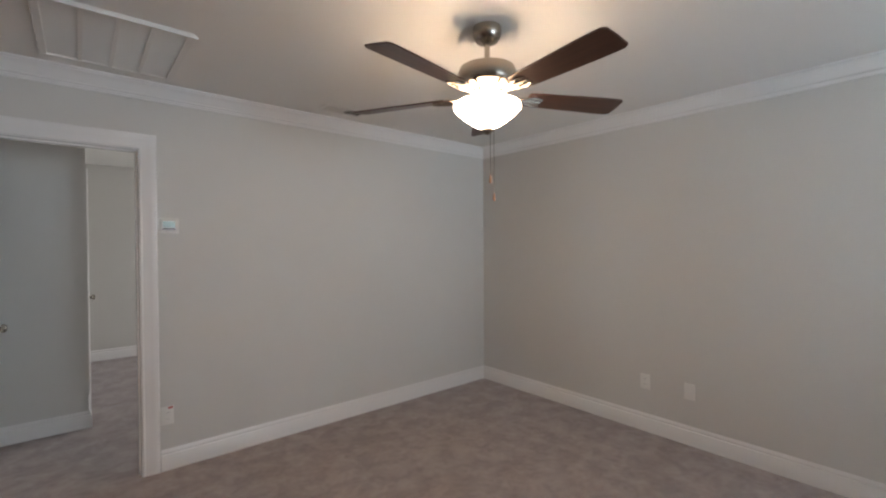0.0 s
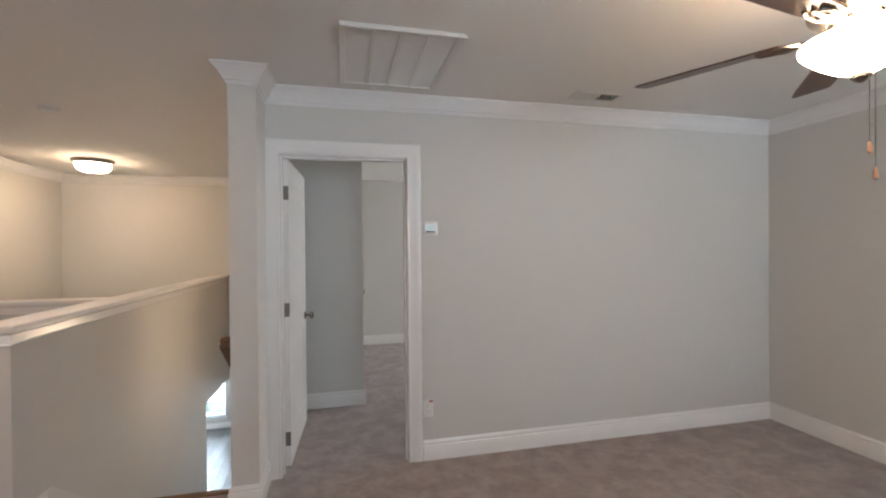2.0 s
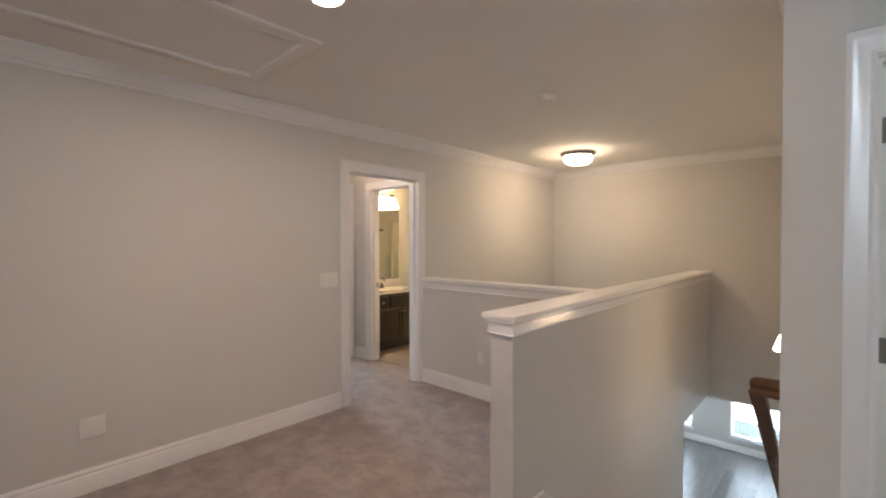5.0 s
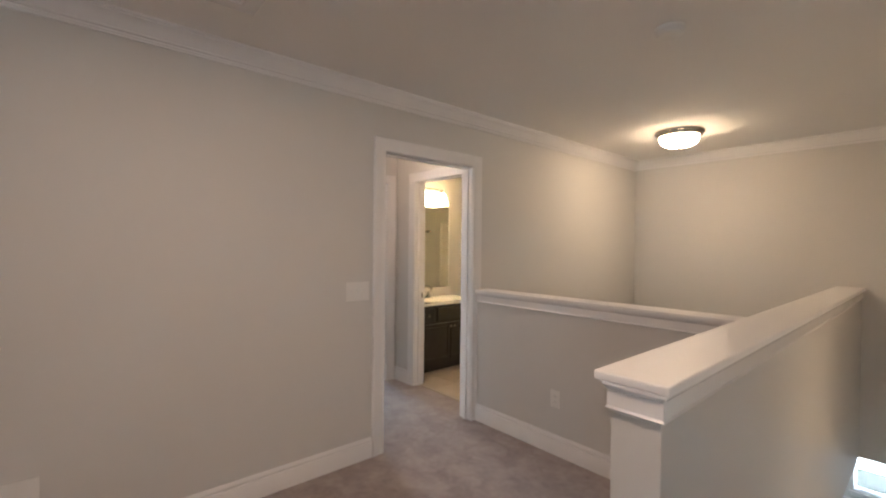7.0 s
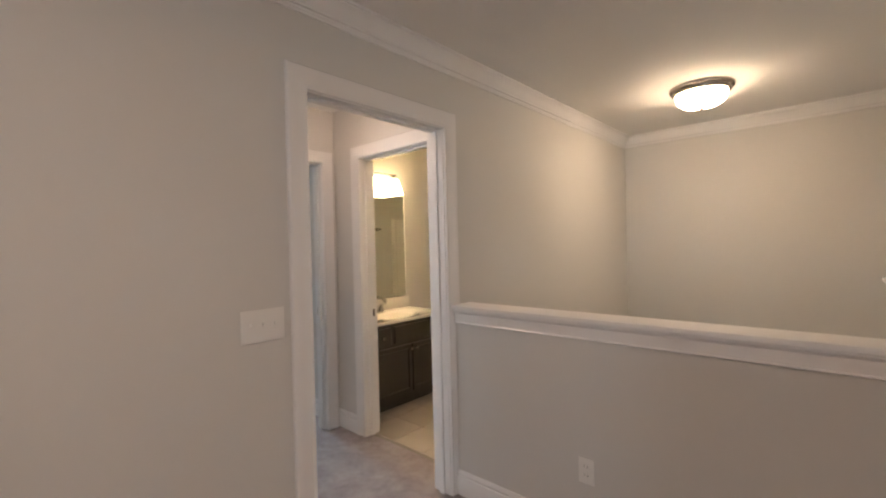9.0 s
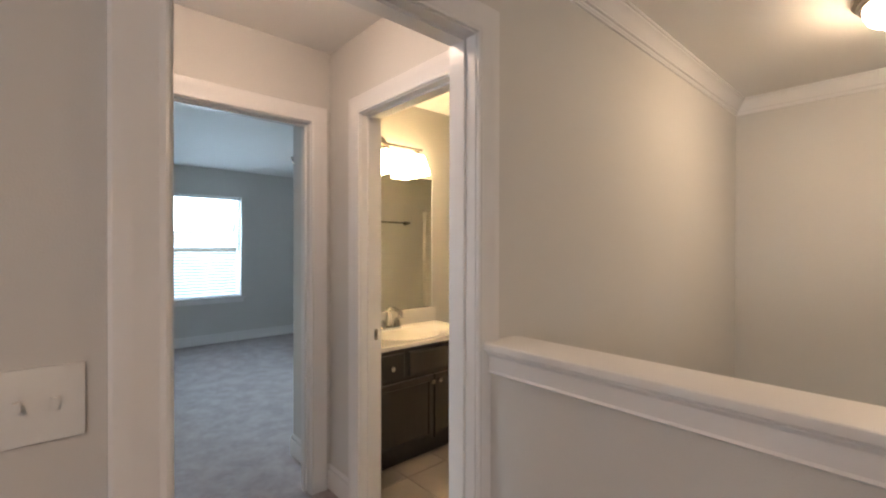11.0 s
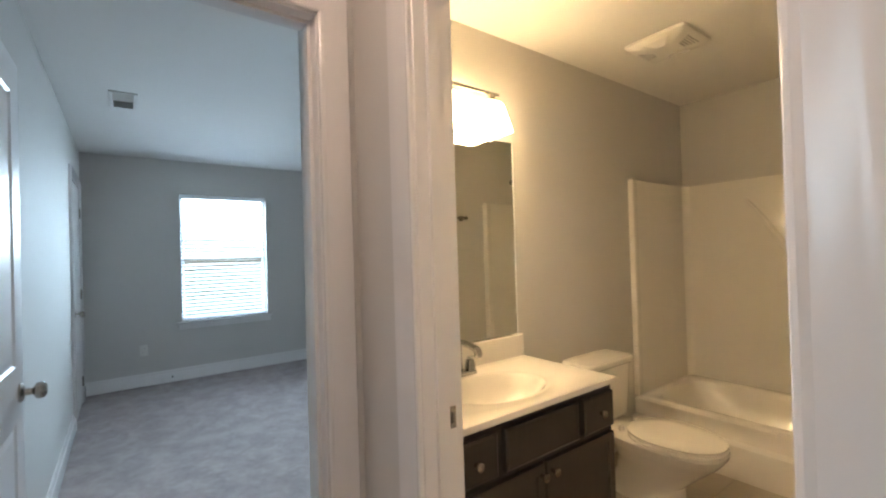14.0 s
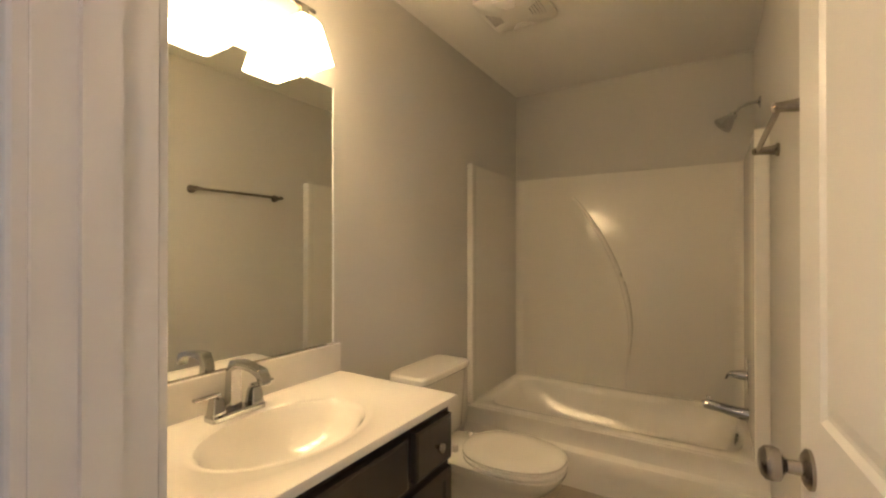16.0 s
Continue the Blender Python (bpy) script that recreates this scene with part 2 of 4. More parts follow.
def sweep(path, profile, o=(0, 0, 0), P=(1, 0, 0), Q=(0, 1, 0), N=(0, 0, 1), closed=False, bm=None):
    """A moulding along a path in the plane P, Q: the profile's first number goes to the path's left, its second along N."""
    bm = bm or bmesh.new()
    o, P, Q, N = Vector(o), Vector(P), Vector(Q), Vector(N)
    pts = [Vector(p) for p in path]
    n = len(pts)
    loops = []
    for i, p in enumerate(pts):
        before = pts[i] - pts[i - 1] if (i or closed) else pts[1] - pts[0]
        after = pts[(i + 1) % n] - pts[i] if (i < n - 1 or closed) else pts[-1] - pts[-2]
        a, b = before.normalized(), after.normalized()
        na, nb = Vector((-a.y, a.x)), Vector((-b.y, b.x))
        mid = na + nb
        mid = mid / max(0.2, mid.dot(na))
        loops.append([bm.verts.new(o + P * (p.x + w * mid.x) + Q * (p.y + w * mid.y) + N * h) for w, h in profile])
    k = len(profile)
    pairs = list(zip(loops, loops[1:])) + ([(loops[-1], loops[0])] if closed else [])
    for a, b in pairs:
        for j in range(k):
            bm.faces.new((a[j], a[(j + 1) % k], b[(j + 1) % k], b[j]))
    if not closed:
        bm.faces.new(loops[0][::-1])
        bm.faces.new(loops[-1])
    return bm


def wall(name, axis, at, thick, a0, a1, z0, z1, holes=(), label="smooth greige painted plaster wall", mat=None):
    """A wall with through openings. axis 'x': it runs along x, and fills y from at to at + thick."""
    bm = bmesh.new()
    cuts = sorted({a0, a1, *(h[0] for h in holes), *(h[1] for h in holes)})
    for lo, hi in zip(cuts, cuts[1:]):
        spans = sorted((h[2], h[3]) for h in holes if h[0] < hi - 1e-6 and h[1] > lo + 1e-6)
        z = z0
        for b, t in spans + [(z1, z1)]:
            if b > z + 1e-6:
                if axis == "x":
                    box(bm, lo, at, z, hi, at + thick, b)
                else:
                    box(bm, at, lo, z, at + thick, hi, b)
            z = max(z, t)
    bmesh.ops.remove_doubles(bm, verts=bm.verts, dist=1e-5)
    seen = {}
    for f in list(bm.faces):
        key = tuple(sorted(tuple(round(c, 4) for c in v.co) for v in f.verts))
        if key in seen:
            bmesh.ops.delete(bm, geom=[f, seen[key]], context="FACES_ONLY")
        else:
            seen[key] = f
    return solid(name, bm, mat or PAINT, label, "wall", kind="structure")


# ---- the plan ----
H = 2.455
XE, YS, YN, XW = 2.73, -1.6, 4.245, -4.35
SX0, SX1, SY = -1.335, -1.175, 3.945
YB = 8.08
LOW, LOWC, YF = -2.85, -0.42, 12.65
T = 0.115
DH = 2.04
D1 = (-1.108, -0.307)
D2 = (4.435, 5.26)
D3 = (4.478, 5.307)
D4 = (-5.317, -4.582)
DL = (-5.57, -4.83)
VX, VN, VS = -5.65, 5.428, 4.33
BX, BE, BY = -6.045, -4.535, 8.45
RX, RS, RN = -10.067, 4.50, 8.5
HY, HX0, HX1 = 5.318, -2.455, -2.325
WIN = (5.357, 6.28, 0.645, 2.083)
SX1 = -1.19
GN = 7.9
CAP, CAP_LOW = 1.053, 1.033

# ---- structure ----
J = 0.018


def hole(d):
    return (d[0] - J, d[1] + J, -0.02, DH + J)


LOFT_WIN = ((0.5, 2.1, 0.75, 2.15),)
EAST_WIN = (5.6, 7.2, 0.75, 2.15)
ROOML_WIN = (-7.6, -6.2, 0.75, 2.15)
LOW_WIN = ((-4.6, -3.5, -2.58, -0.62), (-2.78, -1.4, -2.58, -0.62))
wall("wall_east", "y", XE, T, YS - T, 8.15 + T, -0.25, H, [EAST_WIN])
wall("wall_south", "x", YS - T, T, XW - T, XE, -0.25, H, LOFT_WIN)
wall("wall_north", "x", YN, T, SX1, XE, -0.25, H, [hole(D1)])
wall("wall_stair_east", "y", SX0, SX1 - SX0, SY, YB, LOW, H)
wall("wall_stair_north", "x", YB, T, XW - T, SX1, LOWC, H)
wall("wall_west", "y", XW - T, T, YS, YB, -0.25, H, [hole(D2)])
wall("wall_vestibule_west", "y", VX - T, T, VS - T, VN, -0.25, H, [hole(D3)])
wall("wall_vestibule_south", "x", VS - T, T, VX, XW - T, -0.25, H, [hole(DL)])
wall("wall_bath_south", "x", VN, T, BX - T, XW - T, -0.25, H, [hole(D4)])
wall("wall_bath_west", "y", BX - T, T, VN + T, BY + T, -0.25, H)
wall("wall_bath_north", "x", BY, T, BX, XW - T, -0.25, H)
wall("wall_bath_east", "y", BE, XW - T - BE, VN + T, BY, -0.25, H)
wall("wall_bedroom_west", "y", RX - T, T, RS - T, RN + T, -0.25, H, [WIN])
wall("wall_bedroom_south", "x", RS - T, T, RX, VX - T, -0.25, H)
wall("wall_bedroom_north", "x", RN, T, RX, BX - T, -0.25, H)
wall("wall_side_bedroom_west", "y", -8.4 - T, T, 0.9 - T, RS - T, -0.25, H)
wall("wall_side_bedroom_south", "x", 0.9 - T, T, -8.4, XW - T, -0.25, H, [ROOML_WIN])
wall("wall_closet_south", "x", 5.42, T, SX1, -0.545, -0.25, H)
wall("wall_closet_east", "y", -0.545 - T, T, 5.42 + T, GN, -0.25, H)
wall("wall_guest_north", "x", GN, T, SX1, XE, -0.25, H)
wall("wall_lower_north", "x", YF, T, -6, 2, LOW, LOWC, LOW_WIN)
wall("wall_lower_west", "y", -6 - T, T, 3.8, YF, LOW, LOWC)
wall("wall_lower_east", "y", 2, T, 3.8, YF, LOW, LOWC)
wall("wall_lower_south", "x", 3.8 - T, T, -6, 2, LOW, -0.25)
wall("wall_stair_half", "y", HX0, HX1 - HX0, 3.92, 7.0, LOW, 1.053, label="low greige painted stairwell wall with white cap")
wall("wall_stair_half_end", "y", HX0, HX1 - HX0, 7.0, YB, LOWC + 0.02, 1.053, label="low greige painted stairwell wall with white cap")
wall("wall_landing_half", "x", HY, T, XW, HX0, -0.25, CAP_LOW, label="low greige painted landing wall with white cap")

solid("ceiling", boxes((RX - T, YS - T, H, XE + T, 8.7, H + 0.12)), CEIL, "flat painted ceiling with fine texture", "ceiling", kind="structure")
solid("ceiling_lower", boxes((-6, YB + T, LOWC, 2, YF, LOWC + 0.12)), CEIL, "flat painted ceiling of the lower floor", "ceiling", kind="structure")
solid("floor", boxes(
    (XW, YS, -0.25, XE, 4.15, 0), (XW, 4.15, -0.25, HX0 + 0.03, HY + 0.03, 0), (SX1 - 0.03, 4.15, -0.25, XE, 8.15, 0),
    (VX - T, VS - T, -0.25, XW, VN + 0.05, 0), (-8.4, 0.9, -0.25, XW - T, VS - T, 0),
    (RX, RS, -0.25, VX - T, VN, 0), (RX, VN, -0.25, BX - T, RN, 0)),
    CARPET, "grey-brown cut-pile carpet with brushed patches", "carpet", kind="structure")
solid("floor_bath", boxes((BX, VN + 0.05, -0.25, XW - T, BY, -0.006)), GROUT, "grouted bathroom floor bed", "floor", kind="structure")
solid("floor_lower", boxes((-6, 3.8, LOW - 0.12, 2, YF, LOW - 0.006)), PLANK, "dark subfloor below grey vinyl planks", "floor", kind="structure")
solid("ground", boxes((-250, -250, -3.4, 250, 250, -3.2)), GRASS, "mown lawn round the house", "lawn", kind="structure")

CROWN = [(0, H), (0.072, H), (0.072, H - 0.011), (0.065, H - 0.013), (0.065, H - 0.019), (0.056, H - 0.026), (0.041, H - 0.042), (0.028, H - 0.064),
         (0.022, H - 0.072), (0.022, H - 0.079), (0.013, H - 0.083), (0.013, H - 0.091), (0.008, H - 0.095), (0.008, H - 0.102), (0, H - 0.105)]
solid("trim_crown", sweep([(XE, YS), (XE, YN), (SX1, YN), (SX1, SY), (SX0, SY), (SX0, YB), (XW, YB), (XW, YS)], CROWN, closed=True), TRIM,
      "white painted crown moulding round the ceiling", "crown moulding", smooth=True, kind="structure")

BASE = [(0, 0), (0.017, 0), (0.017, 0.098), (0.015, 0.102), (0.010, 0.104), (0.010, 0.111), (0.012, 0.115), (0.011, 0.12), (0.004, 0.134), (0, 0.134)]
C = 0.1


def baseboard(name, path):
    solid(name, sweep(path, BASE), TRIM, "white painted baseboard with moulded top edge", "baseboard", smooth=True, kind="structure")


baseboard("baseboard_loft", [(XW, D2[0] - C), (XW, YS), (XE, YS), (XE, YN), (D1[1] + C, YN)])
baseboard("baseboard_column", [(SX1, YN - 0.025), (SX1, SY), (SX0, SY), (SX0, 4.15)])
baseboard("baseboard_half_wall", [(HX1, 4.15), (HX1, 3.92), (HX0, 3.92), (HX0, HY), (XW, HY)])
baseboard("baseboard_closet", [(-0.545, 5.93), (-0.545, 5.42), (SX1, 5.42), (SX1, YN + T)])
baseboard("baseboard_guest", [(D1[1] + C, YN + T), (XE, YN + T), (XE, GN), (-0.545, GN), (-0.545, 6.89)])
baseboard("baseboard_vestibule_west", [(VX, VN), (VX, D3[1] + C)])
baseboard("baseboard_vestibule_north", [(D4[0] - C, VN), (VX, VN)][::1])
baseboard("baseboard_bedroom", [(VX - T, D3[1] + C), (VX - T, VN), (BX - T, VN), (BX - T, RN), (RX, RN), (RX, RS), (-9.9, RS)])
baseboard("baseboard_bedroom_south", [(-8.95, RS), (VX - T - 0.02, RS)])
baseboard("baseboard_side_bedroom", [(DL[0] - C, VS - T), (-8.4, VS - T), (-8.4, 0.9), (XW - T, 0.9), (XW - T, VS - T)])
solid("baseboard_lower", sweep([(2, YF), (-6, YF)], [(w, h + LOW) for w, h in BASE]), TRIM, "white baseboard of the lower room", "baseboard", smooth=True, kind="structure")

# caps of the half walls
cap = thing("trim_cap", "white painted wooden cap on the half walls", "wall cap", kind="structure")
part("cap_board", boxes((HX0 - 0.042, 3.9, CAP, HX1 + 0.026, YB, CAP + 0.026)), CAPS, cap, smooth=True, bevel=0.007, seg=3)
part("cap_board", boxes((XW, HY - 0.03, CAP_LOW, HX0 - 0.001, HY + T + 0.03, CAP_LOW + 0.026)), CAPS, cap, smooth=True, bevel=0.007, seg=3)
FASCIA = [(0, 0.978), (0.008, 0.978), (0.013, 0.983), (0.008, 0.989), (0.008, 1.033), (0.018, 1.045), (0.018, 1.053), (0, 1.053)]
part("fascia", sweep([(HX1, YB), (HX1, 3.92), (HX0, 3.92), (HX0, YB)], FASCIA), TRIM, cap, smooth=True)
part("fascia", sweep([(HX0 - 0.001, HY), (XW, HY)], [(w, h + CAP_LOW - CAP) for w, h in FASCIA]), TRIM, cap, smooth=True)

# ---- doors ----
CASING = [(0, 0), (0, 0.011), (0.006, 0.014), (0.016, 0.011), (0.022, 0.013), (0.055, 0.016), (0.066, 0.021), (0.086, 0.021), (0.092, 0.014), (0.092, 0)]


def door_frame(name, axis, d, f0, f1, label="white painted door casing and jamb", skip1=False):
    """Jamb, stop and casings on both faces f0 < f1 of a wall that runs along axis."""
    ob = thing(name, label, "door frame", kind="structure")
    a0, a1 = d

    def bx(bm, p0, q0, z0, p1, q1, z1):
        if axis == "x":
            box(bm, p0, q0, z0, p1, q1, z1)
        else:
            box(bm, q0, p0, z0, q1, p1, z1)
    for nm, row in (("jamb", (a0 - J, f0, 0, a0, f1, DH)), ("jamb", (a1, f0, 0, a1 + J, f1, DH)), ("head_jamb", (a0 - J, f0, DH, a1 + J, f1, DH + J))):
        bm = bmesh.new()
        bx(bm, *row)
        part(nm, bm, TRIM, ob, bevel=0.0015, seg=1)
    mid = (f0 + f1) / 2
    bm = bmesh.new()
    for row in ((a0, mid - 0.02, 0, a0 + 0.011, mid + 0.016, DH - 0.011), (a1 - 0.011, mid - 0.02, 0, a1, mid + 0.016, DH - 0.011), (a0, mid - 0.02, DH - 0.011, a1, mid + 0.016, DH)):
        bx(bm, *row)
    part("stop", bm, TRIM, ob)
    r = 0.005
    path = [(a0 - r, 0), (a0 - r, DH + r), (a1 + r, DH + r), (a1 + r, 0)]
    for face, sign in ((f0, -1), (f1, 1)):
        if sign == 1 and skip1:
            continue
        if axis == "x":
            bm = sweep(path, CASING, (0, face, 0), (1, 0, 0), (0, 0, 1), (0, sign, 0))
        else:
            bm = sweep(path, CASING, (face, 0, 0), (0, 1, 0), (0, 0, 1), (sign, 0, 0))
        part("casing", bm, TRIM, ob, smooth=True)
    return ob


door_frame("door_1", "x", D1, YN, YN + T)
door_frame("door_2", "y", D2, XW - T, XW)
door_frame("door_3", "y", D3, VX - T, VX)
door_frame("door_4", "x", D4, VN, VN + T)
door_frame("door_5", "x", DL, VS - T, VS)


def leaf_mesh(w, h, th=0.035):
    bm = bmesh.new()
    xs = [0, 0.115, w - 0.115, w]
    zs = [0, 0.22, 0.80, 0.98, h - 0.12, h]
    panels = []
    for y, flip in ((0, False), (-th, True)):
        g = [[bm.verts.new((x, y, z)) for x in xs] for z in zs]
        for i in range(5):
            for j in range(3):
                q = [g[i][j], g[i][j + 1], g[i + 1][j + 1], g[i + 1][j]]
                f = bm.faces.new(q[::-1] if not flip else q)
                if j == 1 and i in (1, 3):
                    panels.append(f)
    bmesh.ops.recalc_face_normals(bm, faces=bm.faces)
    for f in panels:
        f.normal_update()
        want = 1 if f.calc_center_median().y > -th / 2 else -1
        if f.normal.y * want < 0:
            f.normal_flip()
    for f in bm.faces:
        f.normal_update()
        want = 1 if f.calc_center_median().y > -th / 2 else -1
        if f.normal.y * want < 0:
            f.normal_flip()
    for f in panels:
        bmesh.ops.inset_region(bm, faces=[f], thickness=0.014, depth=-0.006)
        bmesh.ops.inset_region(bm, faces=[f], thickness=0.012, depth=0.0)
        bmesh.ops.inset_region(bm, faces=[f], thickness=0.03, depth=0.005)
    for (xa, za), (xb, zb) in (((0, 0), (w, 0)), ((w, 0), (w, h)), ((w, h), (0, h)), ((0, h), (0, 0))):
        v = [bm.verts.new(p) for p in ((xa, 0, za), (xb, 0, zb), (xb, -th, zb), (xa, -th, za))]
        bm.faces.new(v)
    bmesh.ops.remove_doubles(bm, verts=bm.verts, dist=1e-5)
    return bm


def ball_knob(parent, x, z, side, y):
    """A round knob on its rose; side +1 stands towards +y."""
    m = pose(x, y, z, -90 * side)
    part("rose", rings([(0.032, 0), (0.032, 0.005), (0.024, 0.011), (0.012, 0.013), (0.011, 0.032), (0.016, 0.036), (0.026, 0.042), (0.0285, 0.052), (0.027, 0.062), (0.019, 0.069), (0.008, 0.071)], 28, m=m), NICKEL, parent, "brushed nickel knob", smooth=True)


def door(label, hinge, rz, w, knob_x=None, hinges="in"):
    """A hinged leaf: hinge line at the origin, leaf along +x, faces at y 0 and -0.035."""
    ob = thing("door", label, "door", (hinge[0], hinge[1], 0.012), rz)
    lf = part("leaf", leaf_mesh(w, 2.02), DOORP, ob)
    for z in (0.18, 1.03, 1.80):
        bm = boxes((-0.0025, -0.034, z - 0.045, 0.0, -0.001, z + 0.045), (-0.005, 0.0, z - 0.045, 0.028, 0.0015, z + 0.045))
        rings([(0.0065, z - 0.047), (0.0065, z + 0.047)], 12, m=pose(-0.004, 0.004, 0), bm=bm)
        part("hinge", bm, HINGE, ob, "nickel butt hinge", smooth=True)
    ball_knob(lf, w - 0.065, 0.885, 1, 0)
    ball_knob(lf, w - 0.065, 0.885, -1, -0.035)
    bm = boxes((w - 0.0005, -0.03, 0.857, w + 0.0015, -0.005, 0.913), (w, -0.024, 0.875, w + 0.009, -0.011, 0.895))
    part("latch_plate", bm, NICKEL, lf, "nickel latch plate")
    return ob


door("open white two-panel door into the guest bedroom", (D1[0] + 0.004, YN + T + 0.004), 87.2, 0.775)
door("open white two-panel door to the bedroom with the window", (VX - T - 0.004, D3[0] + 0.028), 179.2, 0.765)
d = door("open white two-panel bathroom door", (D4[1] - 0.002, VN + T + 0.004), 93.6, 0.72)
door("open white two-panel door to the side bedroom", (DL[1] - 0.003, VS - T - 0.004), -86, 0.73)


def strike(at, m, label="nickel strike plate on the door jamb"):
    ob = thing("strike_plate", label, "strike plate", (0, 0, 0), group="strike plates")
    bm = boxes((-0.0015, -0.018, -0.028, 0.0015, 0.018, 0.028))
    part("plate", bm, NICKEL, ob, bevel=0.001, seg=1)
    # plate is uncut; the shade inside the hole is a dark patch on it
    part("latch_hole_shade", boxes((0.0016, -0.008, -0.014, 0.0022, 0.008, 0.014)), SLOT, ob, "dark patch for the shade in the latch hole")
    ob.matrix_world = m
    return ob


strike(None, pose(D4[0] + 0.0012, VN + 0.082, 0.905))
strike(None, pose(DL[0] + 0.0012, VS - 0.086, 0.885))
strike(None, pose(VX - 0.08, D3[1] - 0.0012, 0.905, 0, 0, -90))

# ---- stairs ----
stairs = thing("staircase", "wooden stairs going down between painted walls", "staircase", kind="structure")
RISE, RUN = -LOW / 15, 0.245
part("landing_nosing", boxes((HX1 + 0.001, 4.13, -0.03, SX0 - 0.001, 4.19, 0.006)), OAK, stairs, "brown stained wooden landing nosing", smooth=True, bevel=0.008)
for i in range(1, 15):
    y0, z = 4.165 + (i - 1) * RUN, -i * RISE
    part("tread", boxes((HX1 + 0.001, y0 - 0.0, z - 0.028, SX0 - 0.001, y0 + RUN + 0.024, z)), OAK, stairs, bevel=0.006)
for i in range(0, 15):
    y0, z = 4.155 + i * RUN, -i * RISE
    part("riser", boxes((HX1 + 0.001, y0 - 0.012, z - RISE - 0.0, SX0 - 0.001, y0 + 0.004, z - 0.029)), TRIM, stairs)


def skirt(x0, x1):
    bm = bmesh.new()
    y1, z1 = 4.165 + 14 * RUN, -14 * RISE
    pts = [(4.15, 0.13), (4.2, 0.13), (y1, z1 + 0.17), (y1, z1 - 0.2), (4.15, -0.25)]
    a = [bm.verts.new((x0, y, z)) for y, z in pts]
    b = [bm.verts.new((x1, y, z)) for y, z in pts]
    bm.faces.new(a)
    bm.faces.new(b[::-1])
    for i in range(5):
        bm.faces.new((a[i], b[i], b[(i + 1) % 5], a[(i + 1) % 5]))
    return bm


part("skirt_board", skirt(HX1 + 0.0005, HX1 + 0.016), TRIM, stairs, "white skirt board")
part("skirt_board", skirt(SX0 - 0.016, SX0 - 0.0005), TRIM, stairs, "white skirt board")
rail = thing("handrail", "brown stained wooden handrail on metal wall brackets", "handrail")
sl = RISE / RUN
RAIL = [(-0.03, -0.03), (0.03, -0.03), (0.033, -0.018), (0.024, -0.006), (0.03, 0.012), (0.022, 0.028), (0.0, 0.034), (-0.022, 0.028), (-0.03, 0.012), (-0.024, -0.006), (-0.033, -0.018)]
xr = SX0 - 0.085
bm = bmesh.new()
loops = []
for x, y, z, kx, ky in ((SX0, 4.17, 0.89, 0, 1), (xr, 4.17, 0.89, 0.7, 0.7), (xr, 7.5, 0.89 - sl * 3.33, 1, 0)):
    loops.append([bm.verts.new((x + w * kx * (1 if kx else 0), y + w * (ky if not kx else (ky if ky else 0)), z + h)) for w, h in RAIL])
for a, b in zip(loops, loops[1:]):
    for j in range(len(RAIL)):
        bm.faces.new((a[j], a[(j + 1) % 11], b[(j + 1) % 11], b[j]))
bm.faces.new(loops[0][::-1])
bm.faces.new(loops[-1])
part("rail", bm, OAK, rail)
for y in (4.75, 6.1, 7.3):
    z = 0.89 - sl * (y - 4.17)
    part("bracket", tube([(xr, y, z - 0.03), (xr, y, z - 0.07), (xr + 0.03, y, z - 0.09), (SX0, y, z - 0.09)], 0.007), NICKEL, rail, "nickel rail bracket", smooth=True)

# ---- windows ----


